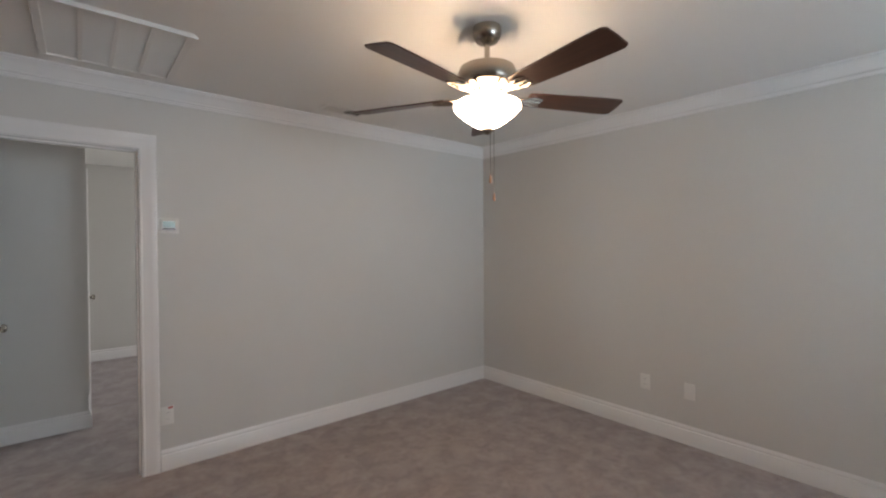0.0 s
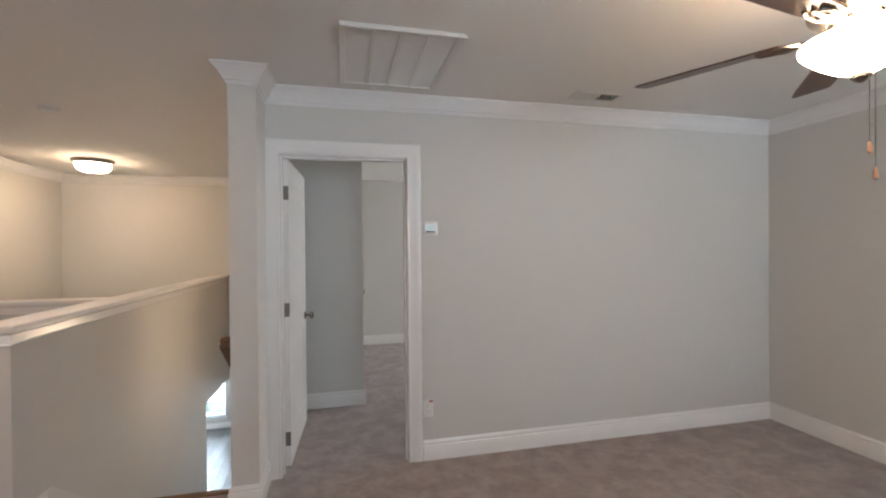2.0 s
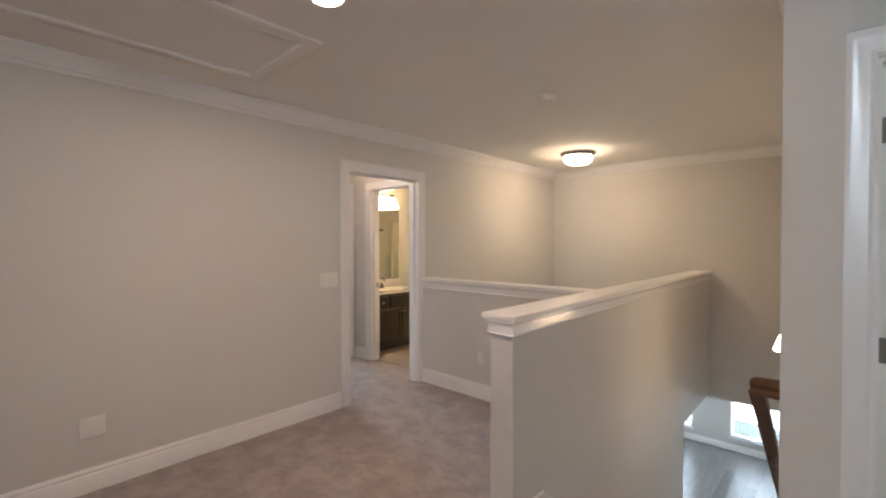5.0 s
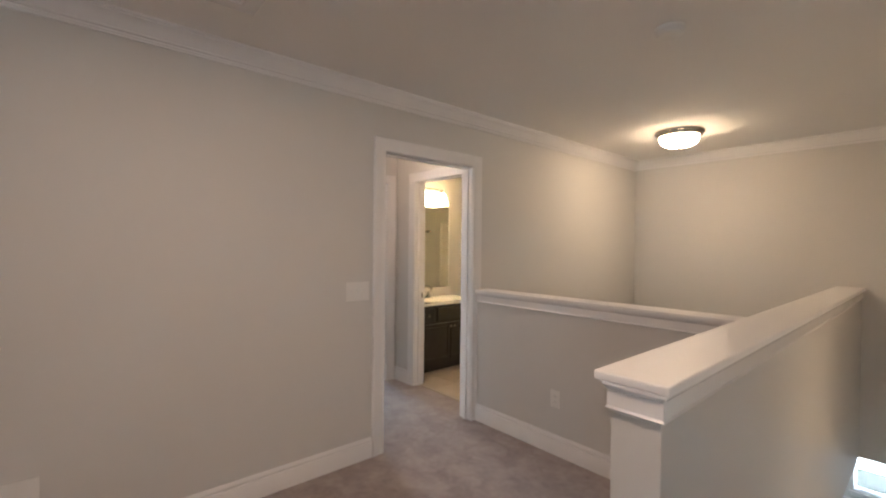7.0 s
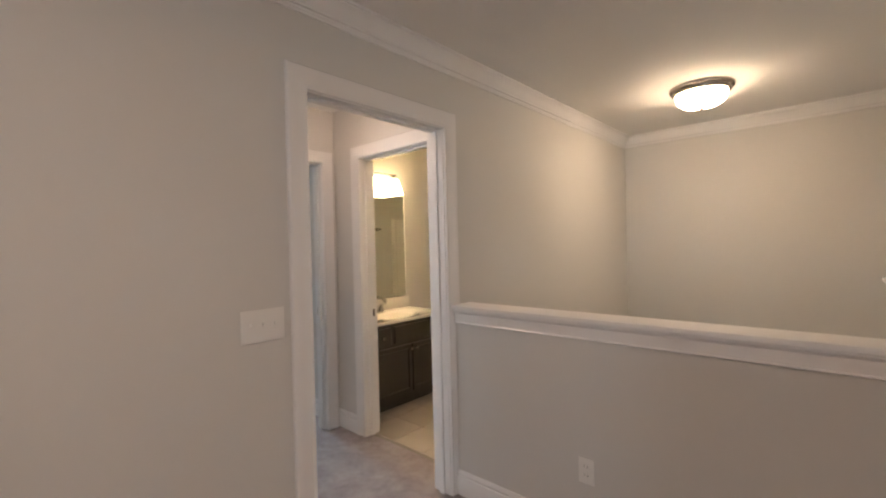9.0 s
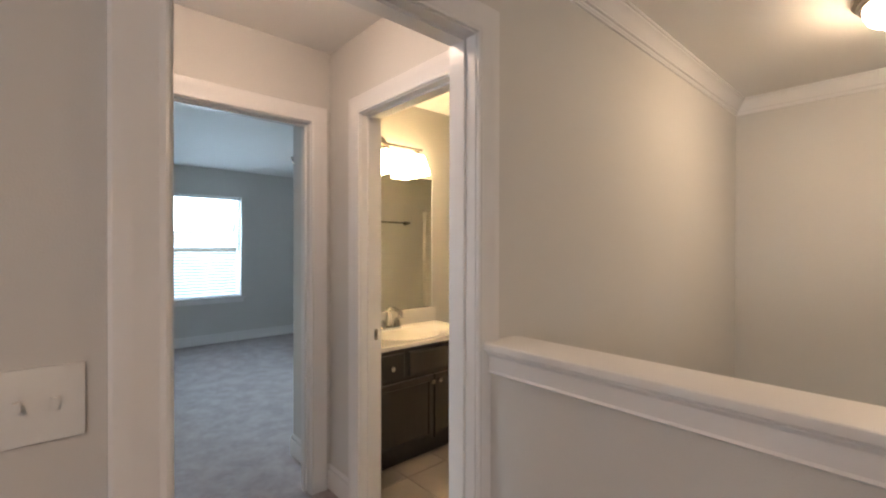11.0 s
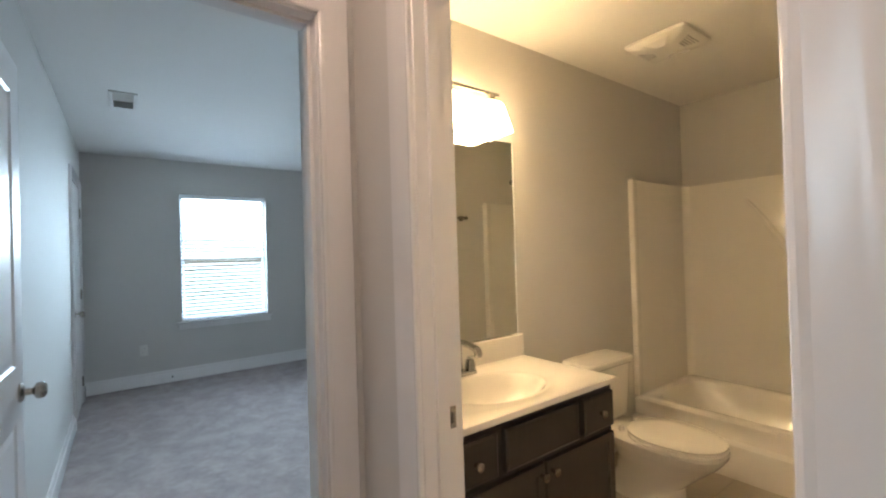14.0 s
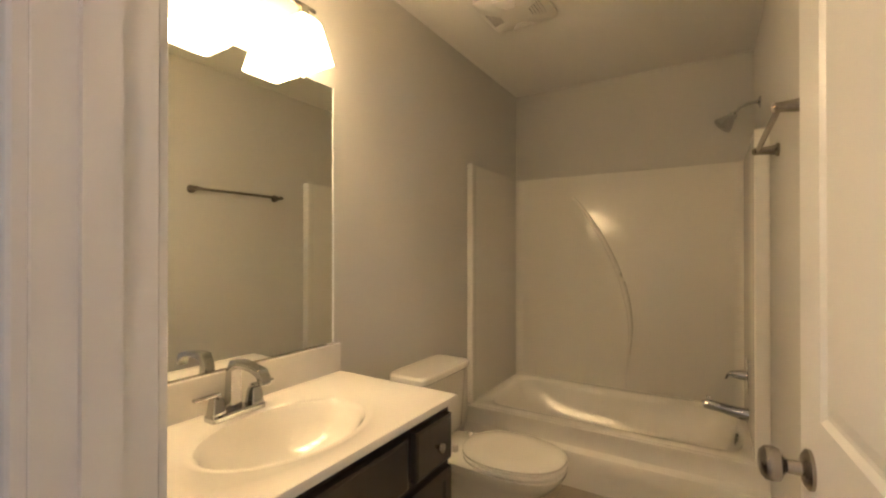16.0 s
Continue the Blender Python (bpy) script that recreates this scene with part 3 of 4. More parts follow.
def window(name, label, axis, f_in, f_out, w, blind=True, rails=True, tilt=28, sill=True):
    """A hung sash in an opening (a0, a1, z0, z1); f_in is the room's face, f_out the outer one."""
    a0, a1, z0, z1 = w
    s = 1 if f_in > f_out else -1
    ob = thing(name, label, "window", kind="structure")

    def bb(p0, q0, z0, p1, q1, z1):
        bm = bmesh.new()
        q0, q1 = sorted((q0, q1))
        if axis == "x":
            box(bm, p0, q0, z0, p1, q1, z1)
        else:
            box(bm, q0, p0, z0, q1, p1, z1)
        return bm
    o = f_out + s * 0.012
    i = f_out + s * 0.05
    zm = (z0 + z1) / 2
    for row in ((a0, o, z0, a0 + 0.04, i, z1), (a1 - 0.04, o, z0, a1, i, z1), (a0 + 0.04, o, z0, a1 - 0.04, i, z0 + 0.045), (a0 + 0.04, o, z1 - 0.04, a1 - 0.04, i, z1), (a0 + 0.04, o, zm - 0.02, a1 - 0.04, i, zm + 0.02)):
        part("window_frame", bb(*row), VINYL, ob, bevel=0.003, seg=1)
    for za, zb in ((z0 + 0.045, zm - 0.02), (zm + 0.02, z1 - 0.04)):
        p = part("pane", bb(a0 + 0.04, f_out + s * 0.028, za, a1 - 0.04, f_out + s * 0.032, zb), GLASS, ob)
        p.visible_shadow = False
    if sill:
        part("window_sill", bb(a0 - 0.05, f_in - s * 0.05, z0 - 0.022, a1 + 0.05, f_in + s * 0.04, z0 + 0.0), TRIM, ob, smooth=True, bevel=0.006)
        part("apron", bb(a0 - 0.03, f_in, z0 - 0.085, a1 + 0.03, f_in + s * 0.014, z0 - 0.024), TRIM, ob, bevel=0.003, seg=1)
    if blind:
        bl = thing("window_blind", "white slatted window blind, lowered and half open", "window blind", group="blinds")
        c = f_in - s * 0.03
        part("head_rail", bb(a0 + 0.005, c - 0.022, z1 - 0.05, a1 - 0.005, c + 0.022, z1 - 0.003), SLAT, bl, "white head rail", bevel=0.003, seg=1)
        part("bottom_rail", bb(a0 + 0.008, c - 0.02, z0 + 0.006, a1 - 0.008, c + 0.02, z0 + 0.022), SLAT, bl, bevel=0.003, seg=1)
        pitch = 0.042
        n = int((z1 - z0 - 0.085) / pitch)
        wv, th = (a1 - a0) / 2 - 0.008, radians(tilt)
        bm = bmesh.new()
        cols = []
        for k in range(5):
            u = -0.025 + 0.0125 * k
            bow = 0.003 * (1 - (u / 0.025) ** 2)
            cols.append((u * math.cos(th) - bow * math.sin(th), u * math.sin(th) + bow * math.cos(th)))
        for lift in (0.0, 0.0022):
            for a, b in zip(cols, cols[1:]):
                q = [(-wv, a[0], a[1] + lift), (wv, a[0], a[1] + lift), (wv, b[0], b[1] + lift), (-wv, b[0], b[1] + lift)]
                bm.faces.new([bm.verts.new((p, s * q_, z) if axis == "x" else (s * q_, p, z)) for p, q_, z in q])
        me = finish("slat", bm, SLAT, True)
        for k in range(n):
            so = new("slat", me)
            so.parent = bl
            z = z0 + 0.045 + pitch * k
            so.location = ((a0 + a1) / 2, c, z) if axis == "x" else (c, (a0 + a1) / 2, z)
        for a in (a0 + 0.15, a1 - 0.15):
            q = (a, c + s * 0.026, z0 + 0.02), (a, c + s * 0.026, z1 - 0.03)
            if axis != "x":
                q = [(y, x, z) for x, y, z in q]
            part("ladder_cord", tube(q, 0.0012, 6), SLAT, bl)
    return ob


window("window_1", "white vinyl hung window with sill, bright outside", "y", RX, RX - T, WIN, tilt=-8)
for k, w in enumerate(LOFT_WIN):
    window("window_%d" % (k + 2), "white vinyl hung window of the loft", "x", YS, YS - T, w, tilt=15)
window("window_3", "white vinyl hung window of the guest bedroom", "y", XE, XE + T, EAST_WIN, blind=False)
window("window_7", "white vinyl hung window of the side bedroom", "x", 0.9, 0.9 - T, ROOML_WIN, blind=False)
for k, w in enumerate(LOW_WIN):
    window("window_%d" % (k + 5), "tall white window of the lower room", "x", YF, YF + T, w, tilt=20)
window_light("day_bedroom", (RX - T - 0.6, 5.82, 2.15), (RX + 3, 5.82, 0.2), 1.2, 1.2, DAY_BED, (0.58, 0.80, 1.0))
for w in LOFT_WIN:
    window_light("day_loft", ((w[0] + w[1]) / 2, YS - T - 0.1, 1.45), ((w[0] + w[1]) / 2, YS + 3, 1.2), 1.6, 1.4, DAY_LOFT)
window_light("day_guest", (XE + T + 0.1, 6.4, 1.45), (XE - 3, 6.4, 1.2), 1.6, 1.4, DAY_BED1, (0.95, 0.95, 0.96))
window_light("day_side", (-6.9, 0.9 - T - 0.1, 1.45), (-6.9, 4, 1.2), 1.4, 1.4, DAY_BED1)
for w in LOW_WIN:
    window_light("day_lower", ((w[0] + w[1]) / 2, YF + T + 0.1, -1.5), ((w[0] + w[1]) / 2, YF - 3, -2.2), w[1] - w[0], 1.7, DAY_LOW / 2)

# ---- ceiling fan ----
fan = thing("ceiling_fan", "brushed nickel ceiling fan with five dark walnut blades and lit bowl", "ceiling fan", (0.88, 2.40, 0))
part("canopy", rings([(0.066, H), (0.068, H - 0.02), (0.064, H - 0.045), (0.05, H - 0.066), (0.03, H - 0.075), (0.018, H - 0.078)], 32), NICKEL, fan, smooth=True)
part("downrod", rings([(0.0125, H - 0.19), (0.0125, H - 0.07)], 16), NICKEL, fan, smooth=True)
part("motor_housing", rings([(0.03, H - 0.16), (0.05, H - 0.175), (0.1, H - 0.182), (0.128, H - 0.192), (0.135, H - 0.21), (0.135, H - 0.262), (0.128, H - 0.275), (0.1, H - 0.29), (0.075, H - 0.30)][::-1], 40), NICKEL, fan, smooth=True)
part("switch_housing", rings([(0.05, H - 0.385), (0.058, H - 0.37), (0.055, H - 0.335), (0.07, H - 0.315), (0.08, H - 0.30)], 32), NICKEL, fan, smooth=True)
part("light_bowl", rings([(0.012, H - 0.47), (0.045, H - 0.462), (0.075, H - 0.447), (0.11, H - 0.422), (0.14, H - 0.396), (0.155, H - 0.377), (0.157, H - 0.366), (0.15, H - 0.356), (0.12, H - 0.349), (0.06, H - 0.345)], 44), G_BOWL, fan, "lit frosted glass bowl", smooth=True)
part("finial", rings([(0.006, H - 0.497), (0.016, H - 0.492), (0.026, H - 0.482), (0.025, H - 0.468)], 20), NICKEL, fan, smooth=True)


def blade():
    bm = bmesh.new()
    n = 10
    top, bot = [], []
    out = [(0.20, -0.052), (0.26, -0.058), (0.60, -0.071), (0.678, -0.07), (0.694, -0.058), (0.697, 0.0), (0.694, 0.058), (0.678, 0.07), (0.60, 0.071), (0.26, 0.058), (0.20, 0.052)]
    t = pose(0, 0, 0, -12)
    for x, y in out:
        top.append(bm.verts.new(t @ Vector((x, y, 0.003))))
        bot.append(bm.verts.new(t @ Vector((x, y, -0.003))))
    bm.faces.new(top)
    bm.faces.new(bot[::-1])
    for i in range(len(out)):
        j = (i + 1) % len(out)
        bm.faces.new((top[i], bot[i], bot[j], top[j]))
    return bm


me_blade = finish("blade", blade(), BLADE)
bm = boxes((0.09, -0.013, -0.012, 0.2, 0.013, -0.004))
t = pose(0, 0, 0, -12)
for y in (-0.034, 0.0, 0.034):
    tube([(0.15, y * 0.2, -0.008), (0.19, y * 0.8, -0.009), (0.235, y, -0.0085 - y * 0.2), (0.27, y * 0.6, -0.0085 - y * 0.15)], 0.007, 8, bm)
me_iron = finish("blade_iron", bm, NICKEL, True)
for k in range(5):
    a = 46.5 + 72 * k
    for nm, me in (("blade", me_blade), ("blade_iron", me_iron)):
        o = new(nm, me)
        o.parent = fan
        o.matrix_basis = pose(0, 0, H - 0.318, 0, 0, a)
for dx, ln in ((0.012, 0.30), (-0.012, 0.22)):
    c = part("pull_chain", tube([(dx, -0.03, H - 0.47), (dx, -0.03, H - 0.47 - ln)], 0.0015, 6), NICKEL, fan, "thin metal pull chain")
    part("pull_knob", rings([(0.003, -0.04), (0.007, -0.034), (0.006, -0.015), (0.002, 0)], 12, m=pose(dx, -0.03, H - 0.47 - ln)), PULL, c, "small wooden pull", smooth=True)

# ---- ceiling fixtures ----


def flush_light(label, x, y, mat, r=0.2):
    ob = thing("ceiling_light", label, "ceiling light", (x, y, 0), group="flush ceiling lights")
    part("pan", rings([(r, H - 0.001), (r, H - 0.014), (r * 0.98, H - 0.021), (r * 0.91, H - 0.026), (r * 0.9, H - 0.042), (r * 0.86, H - 0.05), (r * 0.78, H - 0.052)], 40), NICKEL, ob, "brushed nickel pan", smooth=True)
    part("dome", rings([(r * 0.8, H - 0.051), (r * 0.79, H - 0.075), (r * 0.72, H - 0.103), (r * 0.55, H - 0.126), (r * 0.3, H - 0.138), (r * 0.07, H - 0.142)], 40), mat, ob, "lit frosted glass dome", smooth=True)
    part("finial", rings([(0.004, H - 0.162), (0.012, H - 0.154), (0.013, H - 0.146), (0.01, H - 0.141)], 14), NICKEL, ob, smooth=True)
    return ob


flush_light("lit flush ceiling light with nickel rim over the stairwell", -3.43, 6.95, G_FLUSH)
flush_light("lit flush ceiling light in the small hall", -4.93, 4.79, G_HALL, 0.15)
flush_light("flush ceiling light in the bedroom", -8.5, 6.55, G_BED, 0.17)
can = thing("downlight", "lit round recessed ceiling downlight with white ring", "downlight", (-2.79, 3.225, 0))
part("ring", rings([(0.078, H), (0.078, H - 0.004), (0.07, H - 0.009), (0.061, H - 0.006)], 40), PLASTIC, can, smooth=True)
part("lens", rings([(0.061, H - 0.003), (0.061, H - 0.0075), (0.04, H - 0.0085)], 36), G_CAN, can, "lit white lens", smooth=True)

grille = thing("return_grille", "white ceiling return-air grille with four louvred panels", "air grille")
gx0, gx1, gy0, gy1 = -0.735, -0.152, 3.328, 4.06
part("frame", boxes((gx0, gy0, H - 0.012, gx1, gy0 + 0.03, H), (gx0, gy1 - 0.03, H - 0.012, gx1, gy1, H), (gx0, gy0 + 0.03, H - 0.012, gx0 + 0.03, gy1 - 0.03, H), (gx1 - 0.03, gy0 + 0.03, H - 0.012, gx1, gy1 - 0.03, H)), GRILLE, grille, bevel=0.003, seg=1)
part("hinge_bar", boxes((gx0 + 0.005, gy0 - 0.004, H - 0.024, gx1 + 0.012, gy0 + 0.012, H - 0.012)), GRILLE, grille, bevel=0.004)
for k in range(3):
    x = gx0 + 0.03 + (gx1 - gx0 - 0.06) * (k + 1) / 4
    part("divider", boxes((x - 0.009, gy0 + 0.03, H - 0.009, x + 0.009, gy1 - 0.03, H - 0.001)), GRILLE, grille)
bm = bmesh.new()
for k in range(50):
    box(bm, -(gx1 - gx0) / 2 + 0.031, -0.0066, -0.0008, (gx1 - gx0) / 2 - 0.031, 0.0066, 0.0008, pose((gx0 + gx1) / 2, gy0 + 0.037 + k * (gy1 - gy0 - 0.074) / 49, H - 0.004, 9))
tagged(part("louvre", bm, GRILLE, grille), kind="stuff")


def register(label, x, y, w=0.34, d=0.15, rz=0):
    ob = thing("ceiling_vent", label, "air vent", (x, y, 0), rz, group="supply vents")
    part("frame", boxes((-w / 2, -d / 2, H - 0.008, w / 2, -d / 2 + 0.022, H), (-w / 2, d / 2 - 0.022, H - 0.008, w / 2, d / 2, H), (-w / 2, -d / 2 + 0.022, H - 0.008, -w / 2 + 0.022, d / 2 - 0.022, H), (w / 2 - 0.022, -d / 2 + 0.022, H - 0.008, w / 2, d / 2 - 0.022, H)), PLASTIC, ob, bevel=0.003, seg=1)
    # no duct is cut: a dark sheet paints in its shade
    part("backing", boxes((-w / 2 + 0.022, -d / 2 + 0.022, H - 0.002, w / 2 - 0.022, d / 2 - 0.022, H - 0.0005)), SLOT, ob, "dark sheet for the shade in the duct")
    bm = bmesh.new()
    box(bm, -0.007, -d / 2 + 0.022, -0.0007, 0.007, d / 2 - 0.022, 0.0007, None)
    me = finish("slat", bm, PLASTIC)
    n = int((w - 0.05) / 0.021)
    for k in range(n):
        o = new("slat", me)
        o.parent = ob
        o.matrix_basis = pose(-w / 2 + 0.03 + k * (w - 0.06) / (n - 1), 0, H - 0.0075, 0, 38 if k < n / 2 else -38, 0)
    return ob


register("white slatted ceiling supply vent near the crown moulding", 0.945, 3.96)
register("white slatted ceiling supply vent in the bedroom", -8.12, 4.86, 0.36, 0.16, 45 * 0)
register("white slatted ceiling supply vent in the guest bedroom", -0.35, 6.42, 0.32, 0.15)

hatch = thing("attic_hatch", "white trimmed attic access panel in the ceiling", "attic hatch")
hx0, hx1, hy0, hy1 = -3.93, -3.17, 2.05, 3.44
part("panel", boxes((hx0 + 0.075, hy0 + 0.075, H - 0.004, hx1 - 0.075, hy1 - 0.075, H - 0.0005)), CEIL, hatch)
HP = [(0, 0), (0, 0.012), (0.012, 0.016), (0.05, 0.014), (0.07, 0.019), (0.078, 0.012), (0.078, 0)]
part("trim", sweep([(hx0, hy0), (hx1, hy0), (hx1, hy1), (hx0, hy1)], [(w, -h) for w, h in HP], (0, 0, H), closed=True), TRIM, hatch, smooth=True)

smoke = thing("smoke_detector", "round white smoke detector on the ceiling", "smoke detector", (-2.735, 4.97, 0))
part("base", rings([(0.066, H), (0.066, H - 0.008), (0.062, H - 0.01)], 32), PLASTIC, smoke, smooth=True)
part("cover", rings([(0.06, H - 0.009), (0.06, H - 0.022), (0.052, H - 0.033), (0.03, H - 0.037)], 32), PLASTIC, smoke, smooth=True)

# ---- wall plates ----


def plate(name, label, cat, m, w, h, parts):
    """A plate in the x, z plane that faces -y in its own frame."""
    ob = thing(name, label, cat, group=name)
    part("cover", boxes((-w / 2, -0.006, -h / 2, w / 2, 0, h / 2)), PLASTIC, ob, bevel=0.003, smooth=True)
    for nm, row, mat in parts:
        part(nm, boxes(row), mat, ob)
    ob.matrix_world = m
    return ob


def outlet(label, m):
    rows = []
    for z in (-0.019, 0.019):
        rows.append(("receptacle", (-0.016, -0.008, z - 0.014, 0.016, -0.006, z + 0.014), PLASTIC))
        # blade slots are not cut: dark bars carry their shade in the colour
        for x in (-0.007, 0.006):
            rows.append(("slot", (x, -0.0083, z - 0.004, x + 0.0017, -0.008, z + 0.006), SLOT))
    return plate("wall_outlet", label, "outlet", m, 0.072, 0.116, rows)


WHITE_OUT = "white duplex wall outlet plate on the greige wall"
o = outlet("white wall outlet with a small red label", pose(-0.17, YN, 0.35))
part("red_label", boxes((0.004, -0.0085, 0.044, 0.032, -0.0062, 0.056)), RED, o, "small red sticker")
outlet(WHITE_OUT, pose(XE, 2.51, 0.38, 0, 0, -90))
plate("blank_plate", "blank white wall plate near the outlet", "wall plate", pose(XE, 2.195, 0.38, 0, 0, -90), 0.072, 0.116, [("jack", (-0.006, -0.009, -0.006, 0.006, -0.006, 0.006), PLASTIC)])
plate("blank_plate", "wide blank white wall plate above the baseboard", "wall plate", pose(XW, 2.66, 0.365, 0, 0, 90), 0.122, 0.122, [])
outlet(WHITE_OUT, pose(-3.585, HY, 0.375))
outlet(WHITE_OUT, pose(RX, 5.0, 0.38, 0, 0, 90))
outlet(WHITE_OUT, pose(-8.4, 3.35, 0.40, 0, 0, 90))
sw = []
for x in (-0.046, 0.0, 0.046):
    sw += [("toggle", (x - 0.005, -0.017, -0.002, x + 0.005, -0.006, 0.011), PLASTIC), ("slot", (x - 0.007, -0.0065, -0.013, x + 0.007, -0.006, 0.013), PLASTIC), ("screw", (x - 0.003, -0.0072, 0.028, x + 0.003, -0.006, 0.034), PLASTIC)]
plate("light_switch", "white three-gang toggle light switch plate", "light switch", pose(XW, 4.225, 1.11, 0, 0, 90), 0.168, 0.122, sw)
th = thing("thermostat", "white wall thermostat with a small grey display", "thermostat")
part("back_plate", boxes((-0.056, -0.006, -0.048, 0.056, 0, 0.048)), PLASTIC, th, bevel=0.003, smooth=True)
part("body", boxes((-0.046, -0.026, -0.038, 0.046, -0.006, 0.038)), PLASTIC, th, bevel=0.005, smooth=True)
part("slider_slot", boxes((-0.036, -0.0268, -0.026, 0.036, -0.0258, -0.018)), SLOT, th, "dark slot under the display")
part("display", boxes((-0.034, -0.0268, -0.012, 0.034, -0.0262, 0.027)), SCREEN, th, "grey-green display")
part("bar", boxes((-0.03, -0.0275, -0.02, 0.03, -0.0262, -0.015)), SLOT, th, "dark strip")
th.matrix_world = pose(-0.149, YN, 1.572)

# ---- stair sconce ----
sc = thing("wall_sconce", "lit wall sconce with flared white glass shade over the stairs", "wall lamp", (SX0, 5.9, 0.69))
part("back_plate", rings([(0.055, 0), (0.055, 0.012), (0.04, 0.02)], 28, m=pose(0, 0, 0.12, 0, -90)), NICKEL, sc, smooth=True)
part("arm", tube([(-0.01, 0, 0.12), (-0.05, 0, 0.14), (-0.08, 0, 0.15), (-0.09, 0, 0.125)], 0.008), NICKEL, sc, smooth=True)
part("shade", rings([(0.04, 0.13), (0.056, 0.12), (0.078, 0.06), (0.097, 0.0), (0.093, 0.0), (0.03, 0.1)], 32, m=pose(-0.09, 0, 0)), G_SCON, sc, "lit white glass shade", smooth=True)

# ---- bathroom ----


def loft(rows, n=40, bm=None, close=(True, True)):
    """Rows of (cx, cy, front, back, half width, z, power): egg-shaped rings whose front points along +x."""
    bm = bm or bmesh.new()
    loops = []
    for cx, cy, f, b, w, z, p in rows:
        loop = []
        for k in range(n):
            a = 2 * math.pi * k / n
            c, s = math.cos(a), math.sin(a)
            e = 2 / p
            loop.append(bm.verts.new((cx + (f if c > 0 else b) * math.copysign(abs(c) ** e, c), cy + w * math.copysign(abs(s) ** e, s), z)))
        loops.append(loop)
    for a, b in zip(loops, loops[1:]):
        for k in range(n):
            bm.faces.new((a[k], a[(k + 1) % n], b[(k + 1) % n], b[k]))
    if close[0]:
        bm.faces.new(loops[0][::-1])
    if close[1]:
        bm.faces.new(loops[-1])
    return bm


# tub with its surround
TY, RIM, STOP = 7.645, 0.315, 1.796
tub = thing("bathtub", "white fibreglass alcove bathtub with moulded apron", "bathtub")
cx, cy = (BX + BE) / 2, (TY + BY) / 2
hx, hy = (BE - BX) / 2 - 0.002, (BY - TY) / 2 - 0.002
rows = [(cx, cy, hx, hx, hy, 0.0, 60), (cx, cy, hx, hx, hy, RIM - 0.02, 60), (cx, cy, hx - 0.006, hx - 0.006, hy - 0.006, RIM - 0.005, 50), (cx, cy, hx - 0.02, hx - 0.02, hy - 0.02, RIM, 40),
        (cx, cy, hx - 0.075, hx - 0.075, hy - 0.07, RIM - 0.002, 9), (cx, cy, hx - 0.088, hx - 0.088, hy - 0.083, RIM - 0.012, 8), (cx, cy, hx - 0.1, hx - 0.1, hy - 0.095, RIM - 0.05, 7),
        (cx, cy, hx - 0.15, hx - 0.19, hy - 0.13, 0.11, 5), (cx, cy, hx - 0.2, hx - 0.26, hy - 0.17, 0.07, 4), (cx, cy, hx - 0.4, hx - 0.45, hy - 0.28, 0.06, 3)]
part("basin", loft(rows, 96, close=(False, True)), FIBRE, tub, smooth=True)
AP = [(0, 0.0), (0.05, 0.0), (0.05, 0.17), (0.046, 0.186), (0.032, 0.196), (0.012, 0.203), (0.006, 0.215), (0.004, 0.28), (0.008, 0.29), (0.007, 0.302), (0, 0.306)]
part("apron", sweep([(BE - 0.004, TY + 0.002), (BX + 0.004, TY + 0.002)], AP), FIBRE, tub, smooth=True)
part("overflow_plate", rings([(0.035, 0), (0.035, 0.006), (0.028, 0.012), (0.012, 0.014)], 28, m=pose(BE - 0.105, 8.05, 0.255, 0, -78)), CHROME, tub, "chrome overflow plate", smooth=True)
sur = thing("tub_surround", "white glossy moulded tub surround with curved ridge", "tub surround")
part("back_panel", boxes((BX + 0.022, BY - 0.022, RIM - 0.004, BE - 0.055, BY - 0.001, STOP)), FIBRE, sur, smooth=True, bevel=0.006)
part("side_panel", boxes((BX + 0.001, TY + 0.02, RIM - 0.004, BX + 0.022, BY - 0.001, STOP)), FIBRE, sur, smooth=True, bevel=0.006)
part("side_panel", boxes((BE - 0.055, TY + 0.02, RIM - 0.004, BE - 0.001, BY - 0.001, STOP)), FIBRE, sur, smooth=True, bevel=0.006)
for x0, x1 in ((BX + 0.001, BX + 0.04), (BE - 0.06, BE - 0.001)):
    part("edge_column", boxes((x0, TY - 0.005, RIM + 0.001, x1, TY + 0.05, STOP + 0.003)), FIBRE, sur, smooth=True, bevel=0.01, seg=3)
for x in (BX + 0.022, BE - 0.055):
    sgn = 1 if x < cx else -1
    bm = bmesh.new()
    lo = []
    for z in (RIM - 0.003, STOP - 0.004):
        lo.append([bm.verts.new((x + sgn * 0.045 * (1 - math.sin(a)), BY - 0.022 - 0.045 * (1 - math.cos(a)), z)) for a in (0, 0.26, 0.52, 0.79, 1.05, 1.31, 1.57)])
    for k in range(6):
        bm.faces.new((lo[0][k], lo[0][k + 1], lo[1][k + 1], lo[1][k]))
    part("corner_cove", bm, FIBRE, sur, smooth=True)
# the curved step in the back panel: proud to the right of the curve
curve = []
for k in range(25):
    s = k / 24
    z = 1.645 - s * (1.645 - 0.335)
    curve.append((-5.60 + 0.385 * math.sin(min(1.0, s / 0.72) * math.pi / 2) ** 0.9 - 0.03 * max(0, s - 0.72) / 0.28, z))
yp = BY - 0.0215
bm = tube([(x, yp, z) for x, z in curve], [0.005 + 0.014 * math.sin(math.pi * min(1, 0.12 + k / 26)) for k in range(25)], 10)
part("curved_ridge", bm, FIBRE, sur, smooth=True)
